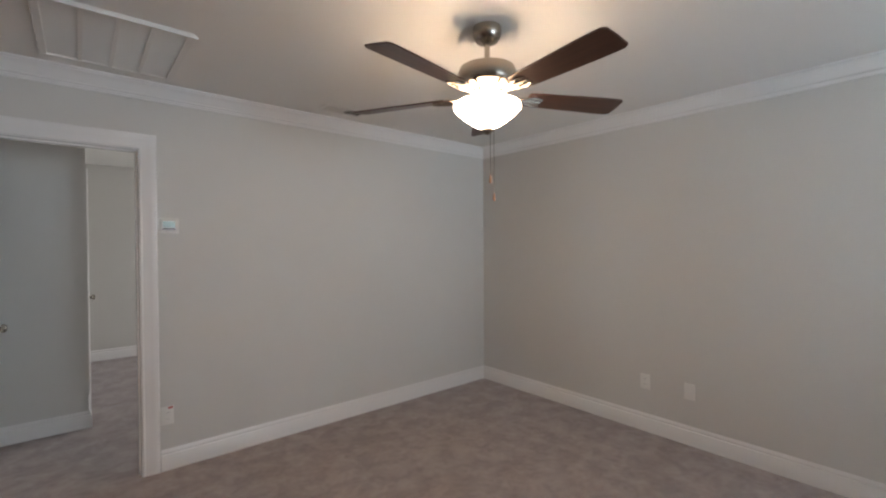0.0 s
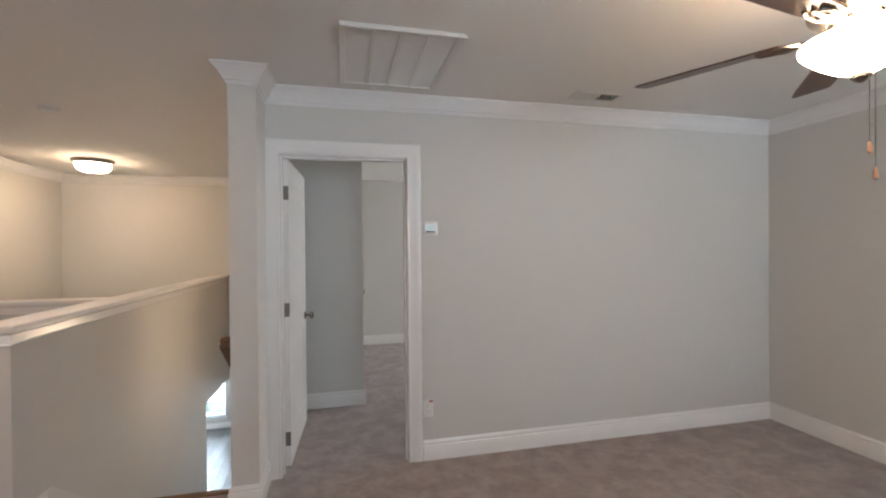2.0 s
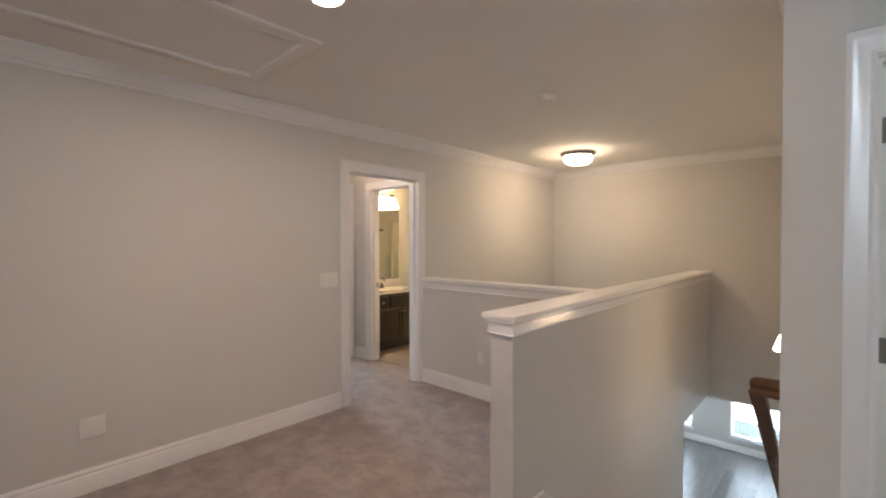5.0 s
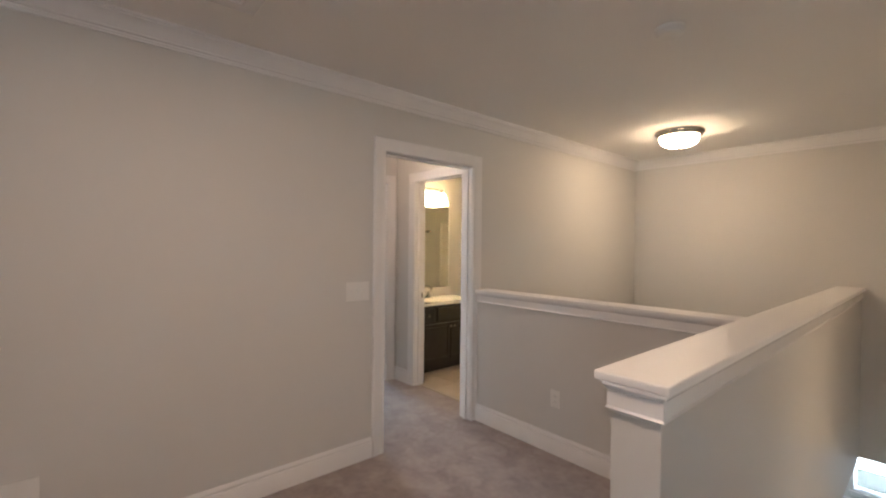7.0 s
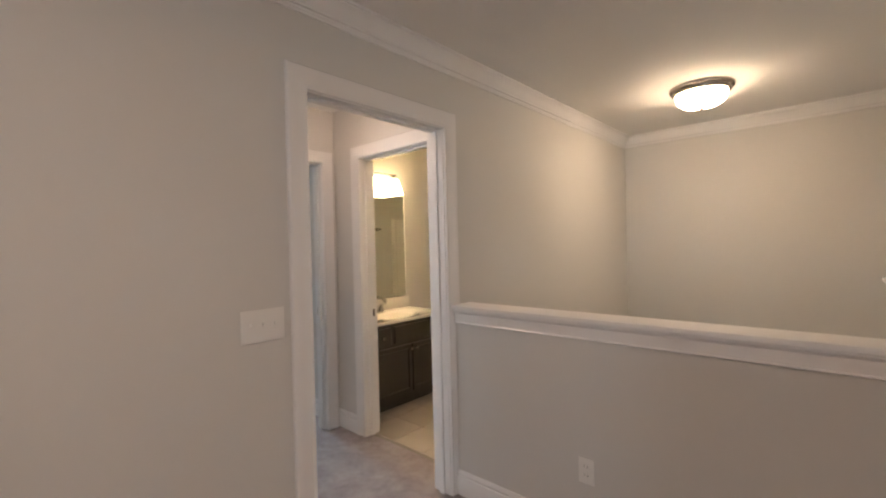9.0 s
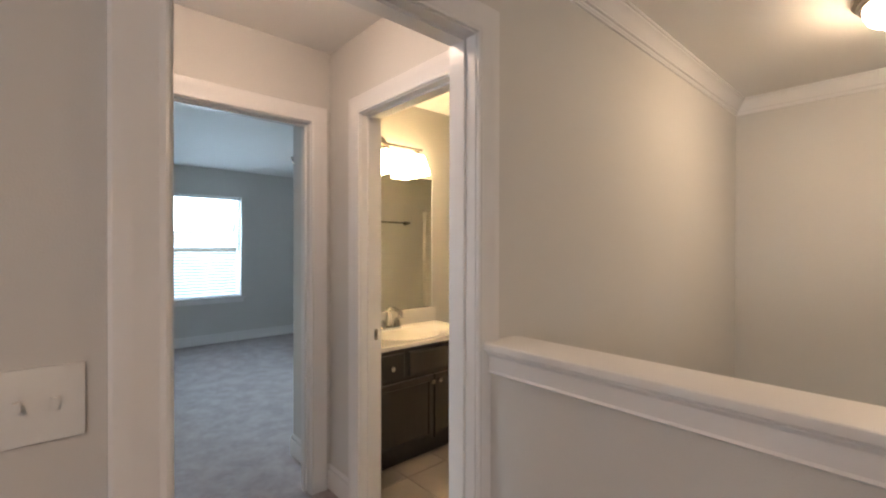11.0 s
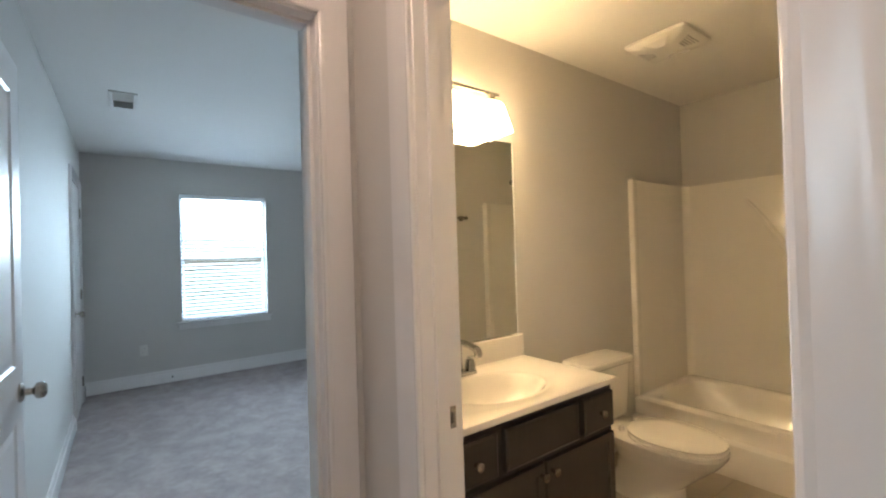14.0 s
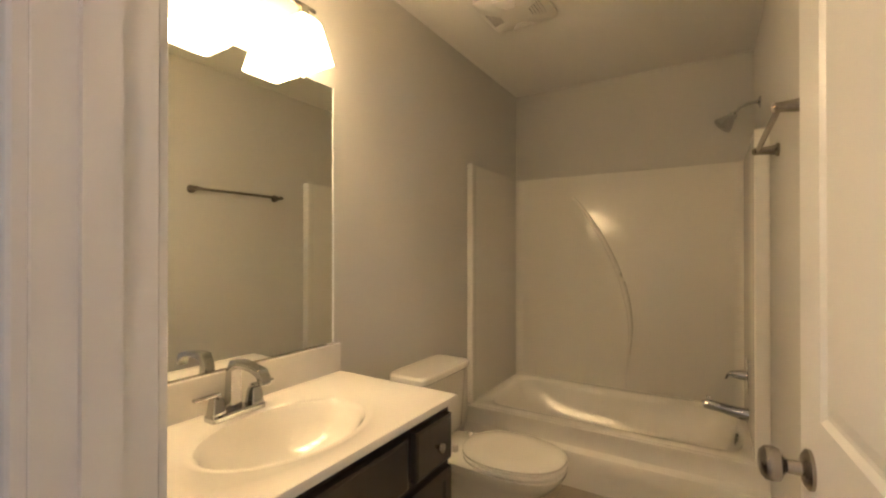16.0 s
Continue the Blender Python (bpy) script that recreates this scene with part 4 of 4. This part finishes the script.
# tub fittings on the plumbing wall
wx = BE - 0.055
sh = thing("shower", "chrome shower with tilted head on a bent wall arm", "shower")
part("flange", rings([(0.03, 0), (0.03, 0.004), (0.014, 0.012)], 24, m=pose(BE, 8.05, 2.03, 0, -90)), CHROME, sh, smooth=True)
part("arm", tube([(BE, 8.05, 2.03), (BE - 0.05, 8.05, 2.03), (BE - 0.09, 8.05, 2.015), (BE - 0.125, 8.05, 1.975)], 0.0095, 14), CHROME, sh, smooth=True)
part("head", rings([(0.012, 0.045), (0.018, 0.04), (0.02, 0.02), (0.032, 0.0), (0.042, -0.02), (0.043, -0.032), (0.036, -0.036)], 28, m=pose(BE - 0.145, 8.05, 1.95, 0, 45) @ Matrix.Scale(1.15, 4)), CHROME, sh, smooth=True)
va = thing("shower_valve", "chrome lever shower valve on a tall plate", "shower valve")
part("plate", boxes((wx - 0.008, 8.0, 0.515, wx, 8.1, 0.69)), CHROME, va, smooth=True, bevel=0.004)
part("body", rings([(0.026, 0), (0.024, 0.03), (0.02, 0.05), (0.014, 0.075)], 20, m=pose(wx - 0.008, 8.05, 0.60, 0, -90)), CHROME, va, smooth=True)
part("lever", tube([(wx - 0.065, 8.05, 0.60), (wx - 0.09, 8.05, 0.595), (wx - 0.10, 8.05, 0.57)], [0.01, 0.008, 0.006], 10), CHROME, va, smooth=True)
sp = thing("tub_spout", "chrome tub spout with diverter knob", "tub spout")
part("spout", tube([(wx, 8.05, 0.395), (wx - 0.05, 8.05, 0.40), (wx - 0.12, 8.05, 0.412), (wx - 0.19, 8.05, 0.42), (wx - 0.205, 8.05, 0.413)], [0.036, 0.028, 0.025, 0.024, 0.018], 18, flat=1.05), CHROME, sp, smooth=True)
part("diverter", rings([(0.006, 0), (0.006, 0.016), (0.01, 0.018), (0.01, 0.026)], 14, m=pose(wx - 0.18, 8.05, 0.44)), CHROME, sp, smooth=True)

tb = thing("towel_bar", "brushed nickel towel bar on the painted wall", "towel bar")
for y in (6.76, 7.37):
    part("post", rings([(0.026, 0), (0.026, 0.008), (0.019, 0.014), (0.015, 0.05), (0.013, 0.068), (0.015, 0.078), (0.009, 0.085)], 22, m=pose(BE, y, 1.645, 0, -90)), NICKEL, tb, smooth=True)
part("bar", tube([(BE - 0.068, 6.735, 1.645), (BE - 0.068, 7.395, 1.645)], 0.009, 14), NICKEL, tb, smooth=True)

# toilet
TC = 7.07
toilet = thing("toilet", "white porcelain two-piece toilet with closed lid", "toilet")
LOWER = Matrix.Diagonal((1, 1, 0.98, 1))
part("tank", loft([(-5.935, TC, 0.07, 0.095, 0.175, 0.335, 6), (-5.935, TC, 0.085, 0.1, 0.19, 0.36, 7), (-5.935, TC, 0.095, 0.1, 0.208, 0.652, 8)], 56), PORCELAIN, toilet, smooth=True)
part("tank_lid", loft([(-5.935, TC, 0.104, 0.102, 0.217, 0.652, 8), (-5.935, TC, 0.112, 0.104, 0.225, 0.660, 8), (-5.935, TC, 0.112, 0.104, 0.225, 0.680, 8), (-5.935, TC, 0.104, 0.1, 0.217, 0.690, 8), (-5.935, TC, 0.06, 0.06, 0.17, 0.694, 6)], 56), PORCELAIN, toilet, smooth=True)
part("bowl", loft([(-5.62, TC, 0.16, 0.26, 0.10, 0.0, 3), (-5.62, TC, 0.15, 0.25, 0.095, 0.03, 3), (-5.60, TC, 0.13, 0.22, 0.088, 0.12, 2.6), (-5.57, TC, 0.18, 0.24, 0.11, 0.20, 2.3),
                   (-5.54, TC, 0.235, 0.33, 0.155, 0.28, 2.3), (-5.53, TC, 0.255, 0.42, 0.178, 0.322, 2.6), (-5.53, TC, 0.258, 0.43, 0.18, 0.340, 2.6), (-5.53, TC, 0.248, 0.42, 0.168, 0.347, 2.6)], 56), PORCELAIN, toilet, smooth=True, at=LOWER)
SEAT = (-5.53, TC)
part("seat", loft([(*SEAT, 0.25, 0.19, 0.176, 0.349, 2.2), (*SEAT, 0.262, 0.195, 0.188, 0.354, 2.2), (*SEAT, 0.262, 0.195, 0.188, 0.362, 2.2), (*SEAT, 0.252, 0.19, 0.178, 0.367, 2.2)], 56), PORCELAIN, toilet, smooth=True, at=LOWER)
part("seat_lid", loft([(*SEAT, 0.246, 0.195, 0.172, 0.370, 2.2), (*SEAT, 0.257, 0.2, 0.184, 0.374, 2.2), (*SEAT, 0.257, 0.2, 0.184, 0.383, 2.2), (*SEAT, 0.244, 0.19, 0.170, 0.390, 2.2), (*SEAT, 0.16, 0.12, 0.1, 0.394, 2.2)], 56), PORCELAIN, toilet, smooth=True, at=LOWER)
part("flush_lever", tube([(-5.835, TC - 0.155, 0.61), (-5.82, TC - 0.15, 0.61), (-5.817, TC - 0.085, 0.60)], 0.007, 10), CHROME, toilet, "chrome flush lever", smooth=True)
for y in (TC - 0.075, TC + 0.075):
    part("hinge_cap", rings([(0.014, 0.347), (0.014, 0.374), (0.009, 0.38)], 16, m=pose(-5.755, y, 0)), PORCELAIN, toilet, smooth=True, at=LOWER)

# vanity
V0, V1, VF, CT = 5.61, 6.528, -5.512, 0.775
van = thing("vanity_cabinet", "dark espresso bathroom vanity with three drawers and two doors", "vanity")
part("body", boxes((BX + 0.001, V0, 0.1, VF - 0.02, V1, 0.6), (BX + 0.001, V0, 0.6, VF - 0.02, V0 + 0.018, CT - 0.022), (BX + 0.001, V1 - 0.018, 0.6, VF - 0.02, V1, CT - 0.022), (BX + 0.001, V0 + 0.002, 0, VF - 0.085, V1 - 0.002, 0.1)), ESPRESSO, van)
part("face_frame", boxes((VF - 0.02, V0, 0.1, VF - 0.001, V1, CT - 0.022)), ESPRESSO, van)
part("filler", boxes((VF - 0.06, VN + T + 0.001, 0.1, VF - 0.02, V0 - 0.001, CT - 0.022)), ESPRESSO, van)


def front(y0, y1, z0, z1, raised):
    bm = bmesh.new()
    box(bm, VF, y0, z0, VF + 0.019, y1, z1)
    bm.faces.ensure_lookup_table()
    f = max(bm.faces, key=lambda q: q.calc_center_median().x)
    f.normal_update()
    if f.normal.x < 0:
        f.normal_flip()
    if raised:
        bmesh.ops.inset_region(bm, faces=[f], thickness=0.05, depth=0)
        bmesh.ops.inset_region(bm, faces=[f], thickness=0.006, depth=-0.008)
    else:
        bmesh.ops.inset_region(bm, faces=[f], thickness=0.012, depth=0.004)
    return bm


def knob(parent, y, z):
    part("knob", rings([(0.007, 0), (0.0055, 0.012), (0.012, 0.018), (0.0165, 0.024), (0.015, 0.03), (0.007, 0.033)], 20, m=pose(VF + 0.02, y, z, 0, 90)), NICKEL, parent, "round nickel knob", smooth=True)


for y0, y1, k in ((5.632, 5.838, True), (5.876, 6.276, False), (6.314, 6.516, True)):
    p = part("drawer_front", front(y0, y1, 0.575, 0.722, False), ESPRESSO, van)
    if k:
        knob(p, (y0 + y1) / 2, 0.648)
for y0, y1, ky in ((5.632, 6.068, 6.045), (6.082, 6.516, 6.105)):
    p = part("cabinet_door", front(y0, y1, 0.135, 0.548, True), ESPRESSO, van)
    knob(p, ky, 0.512)

top = thing("countertop", "white cultured marble vanity top with integral oval basin", "countertop")
X0, X1, Y0, Y1 = BX + 0.001, -5.485, VN + T + 0.002, 6.545
bx, by = -5.745, 6.07
bm = bmesh.new()
N = 72


def to_edge(a):
    c, s = math.cos(a), math.sin(a)
    t = min(((X1 if c > 0 else X0) - bx) / c if abs(c) > 1e-9 else 1e9, ((Y1 if s > 0 else Y0) - by) / s if abs(s) > 1e-9 else 1e9)
    return bx + t * c, by + t * s


angles = [2 * math.pi * k / N for k in range(N)]
for px, py in ((X0, Y0), (X0, Y1), (X1, Y0), (X1, Y1)):
    a = math.atan2(py - by, px - bx) % (2 * math.pi)
    k = min(range(N), key=lambda i: abs(angles[i] - a))
    angles[k] = a
outer = [to_edge(a) for a in angles]
loops = [[bm.verts.new((x, y, CT - 0.022)) for x, y in outer], [bm.verts.new((x, y, CT - 0.003)) for x, y in outer],
         [bm.verts.new((bx + (x - bx) * 0.994, by + (y - by) * 0.994, CT)) for x, y in outer]]
for rx, ry, z in ((0.20, 0.272, CT), (0.194, 0.266, CT - 0.004), (0.180, 0.250, CT - 0.0045), (0.172, 0.242, CT - 0.006), (0.160, 0.228, CT - 0.02), (0.145, 0.205, CT - 0.06), (0.118, 0.165, CT - 0.105), (0.075, 0.10, CT - 0.13), (0.026, 0.03, CT - 0.138)):
    loops.append([bm.verts.new((bx + rx * math.cos(a), by + ry * math.sin(a), z)) for a in angles])
for a, b in zip(loops, loops[1:]):
    for k in range(N):
        bm.faces.new((a[k], a[(k + 1) % N], b[(k + 1) % N], b[k]))
bm.faces.new(loops[-1])
part("slab", bm, MARBLE, top, smooth=True)
part("backsplash", boxes((X0, Y0, CT - 0.001, X0 + 0.02, Y1, CT + 0.113)), MARBLE, top, smooth=True, bevel=0.004)
part("drain", rings([(0.024, CT - 0.139), (0.024, CT - 0.132), (0.02, CT - 0.129), (0.008, CT - 0.127)], 24, m=pose(bx, by, 0)), CHROME, top, "chrome drain stopper", smooth=True)

fc = thing("basin_faucet", "chrome centreset basin faucet with two lever handles", "faucet", (-5.955, 6.05, CT))
part("base", loft([(0, 0, 0.028, 0.028, 0.085, 0, 8), (0, 0, 0.028, 0.028, 0.085, 0.012, 8), (0, 0, 0.023, 0.023, 0.08, 0.018, 8)], 40), CHROME, fc, smooth=True)
bm = bmesh.new()
prof = [(-0.016, 0.016, 0.02, 0.018), (-0.015, 0.07, 0.018, 0.017), (-0.012, 0.125, 0.016, 0.016), (0.0, 0.148, 0.014, 0.017), (0.03, 0.152, 0.010, 0.017), (0.085, 0.146, 0.009, 0.016), (0.118, 0.138, 0.011, 0.016), (0.13, 0.122, 0.011, 0.015), (0.132, 0.105, 0.010, 0.014)]
lo = []
for i, (x, z, h, w) in enumerate(prof):
    x0, z0 = prof[max(0, i - 1)][:2]
    x1, z1 = prof[min(len(prof) - 1, i + 1)][:2]
    dv = Vector((x1 - x0, 0, z1 - z0)).normalized()
    nv = Vector((-dv.z, 0, dv.x))
    lo.append([bm.verts.new(Vector((x, yy, z)) + nv * hh) for yy, hh in ((-w, -h), (w, -h), (w, h), (-w, h))])
for a, b in zip(lo, lo[1:]):
    for k in range(4):
        bm.faces.new((a[k], a[(k + 1) % 4], b[(k + 1) % 4], b[k]))
bm.faces.new(lo[0][::-1])
bm.faces.new(lo[-1])
part("spout", bm, CHROME, fc, smooth=True, bevel=0.003)
for s in (-1, 1):
    hd = part("handle_base", loft([(0, s * 0.06, 0.022, 0.022, 0.022, 0.016, 6), (0, s * 0.06, 0.017, 0.017, 0.017, 0.055, 6), (0, s * 0.06, 0.013, 0.013, 0.013, 0.065, 6)], 24), CHROME, fc, smooth=True)
    part("lever", boxes((-0.009, min(s * 0.05, s * 0.125), 0.068, 0.009, max(s * 0.05, s * 0.125), 0.076)), CHROME, hd, smooth=True, bevel=0.003)

mir = thing("wall_mirror", "frameless rectangular wall mirror above the vanity", "mirror")
part("pane", boxes((BX + 0.001, 5.62, CT + 0.118, BX + 0.007, 6.512, 1.902)), MIRROR, mir)
part("edge_strip", boxes((BX + 0.001, 6.512, CT + 0.118, BX + 0.009, 6.518, 1.902)), VINYL, mir)
for y, z in ((6.36, 1.903), (5.75, 1.903)):
    part("clip", boxes((BX + 0.001, y - 0.011, z - 0.012, BX + 0.013, y + 0.011, z + 0.012)), PLASTIC, mir, "clear plastic clip", smooth=True, bevel=0.003)
part("bottom_channel", boxes((BX + 0.001, 5.62, CT + 0.1135, BX + 0.011, 6.478, CT + 0.118)), NICKEL, mir)

vl = thing("vanity_light", "lit three-light vanity fixture with square flared glass shades", "vanity light", (BX, 6.02, 2.09))
part("back_plate", rings([(0.06, 0), (0.06, 0.012), (0.045, 0.022)], 32, m=pose(0, 0, 0.02, 0, 90)), NICKEL, vl, smooth=True)
part("stem", tube([(0.01, 0, 0.02), (0.09, 0, 0.01)], 0.01, 12), NICKEL, vl, smooth=True)
part("bar", boxes((0.083, -0.325, 0.0, 0.099, 0.325, 0.016)), NICKEL, vl, smooth=True, bevel=0.004)
for y in (-0.275, 0, 0.275):
    part("socket", rings([(0.016, 0.001), (0.018, -0.012), (0.026, -0.035), (0.024, -0.04)], 20, m=pose(0.091, y, 0)), NICKEL, vl, smooth=True)
    part("shade", loft([(0.091, y, 0.035, 0.035, 0.035, -0.036, 6), (0.091, y, 0.046, 0.046, 0.046, -0.05, 8), (0.091, y, 0.076, 0.076, 0.076, -0.185, 12), (0.091, y, 0.072, 0.072, 0.072, -0.185, 12), (0.091, y, 0.04, 0.04, 0.04, -0.06, 8)], 48), G_VAN, vl, "lit frosted glass shade", smooth=True)

ef = thing("exhaust_fan", "square white bathroom ceiling exhaust fan cover", "exhaust fan", (-5.575, 7.28, H))
part("cover", loft([(0, 0, 0.165, 0.165, 0.165, 0.0, 14), (0, 0, 0.165, 0.165, 0.165, -0.012, 14), (0, 0, 0.15, 0.15, 0.15, -0.026, 12), (0, 0, 0.055, 0.055, 0.055, -0.04, 8)][::-1], 48), PLASTIC, ef, smooth=True)
for a in range(4):
    bm = bmesh.new()
    for k in range(5):
        r = 0.075 + 0.014 * k
        w = 0.028 + 0.009 * k
        box(bm, r, -w, -0.044 + 0.0026 * k, r + 0.005, w, -0.0355 + 0.0022 * k)
    part("louvre", bm, TRIM, ef, at=pose(0, 0, 0, 0, 0, 90 * a))

# closed doors of closets
def closed_door(name, label, axis, d, face, sign, knob_at):
    ob = thing(name, label, "door", kind="structure")
    a0, a1 = d
    r = 0.004
    path = [(a0 - r, 0), (a0 - r, DH), (a1 + r, DH), (a1 + r, 0)]
    if axis == "x":
        bm = sweep(path, CASING, (0, face, 0), (1, 0, 0), (0, 0, 1), (0, sign, 0))
        m = pose(a0, face + sign * 0.004, 0.01, 0, 0, 0) if sign > 0 else pose(a1, face - 0.004, 0.01, 0, 0, 180)
    else:
        bm = sweep(path, CASING, (face, 0, 0), (0, 1, 0), (0, 0, 1), (sign, 0, 0))
        m = pose(face + 0.004, a1, 0.01, 0, 0, -90)
    part("casing", bm, TRIM, ob, smooth=True)
    w = a1 - a0
    leaf = part("leaf", leaf_mesh(w, 2.025, 0.003), DOORP, ob, at=m)
    ball_knob(leaf, knob_at, 0.90, 1, 0)
    for z in (0.2, 1.03, 1.8):
        hb = rings([(0.0065, z - 0.045), (0.0065, z + 0.045)], 12, m=pose(w + 0.002 if knob_at < w / 2 else -0.002, 0.008, 0))
        part("hinge", hb, NICKEL, leaf, "nickel hinge", smooth=True)
    return ob


closed_door("door_6", "closed white two-panel closet door in the bedroom", "x", (-9.8, -9.05), RS, 1, 0.685)
closed_door("door_7", "closed white closet door in the guest bedroom", "y", (6.03, 6.79), -0.545, 1, 0.065)
stop = thing("door_stop", "small spring door stop on the baseboard", "door stop", (RX + 0.015, 5.25, 0.07))
part("spring", tube([(0, 0, 0), (0.06, 0, 0)], 0.005, 10), NICKEL, stop, smooth=True)
part("tip", rings([(0.008, 0), (0.008, 0.014)], 12, m=pose(0.058, 0, 0, 0, 90)), SLOT, stop, "dark rubber tip", smooth=True)

# ---- pieces of the floors ----
bfloor = bpy.data.objects["floor_bath"]
bm = boxes((-0.151, -0.151, -0.006, 0.151, 0.151, 0.0))
me_tile = finish("tile", bm, TILE, bevel=0.0015, seg=1)
for i in range(5):
    for j in range(7):
        x, y = BX + 0.153 + i * 0.306, 5.52 + 0.14 + j * 0.306
        if x < BE - 0.1 and y < TY + 0.1:
            o = new("tile", me_tile)
            o.parent = bfloor
            o.location = (x, y, 0.001)
lfloor = bpy.data.objects["floor_lower"]
bm = boxes((-0.0885, -0.605, -0.006, 0.0885, 0.605, 0.0))
me_plank = finish("plank", bm, PLANK, bevel=0.0012, seg=1)
for i in range(20):
    for j in range(7):
        o = new("plank", me_plank)
        o.parent = lfloor
        o.location = (-4.6 + i * 0.179, 7.6 + (i * 0.37) % 1.2 - 0.6 + j * 1.212, LOW)
        if o.location.y > YF - 0.61 or o.location.y < 7.0:
            bpy.data.objects.remove(o)
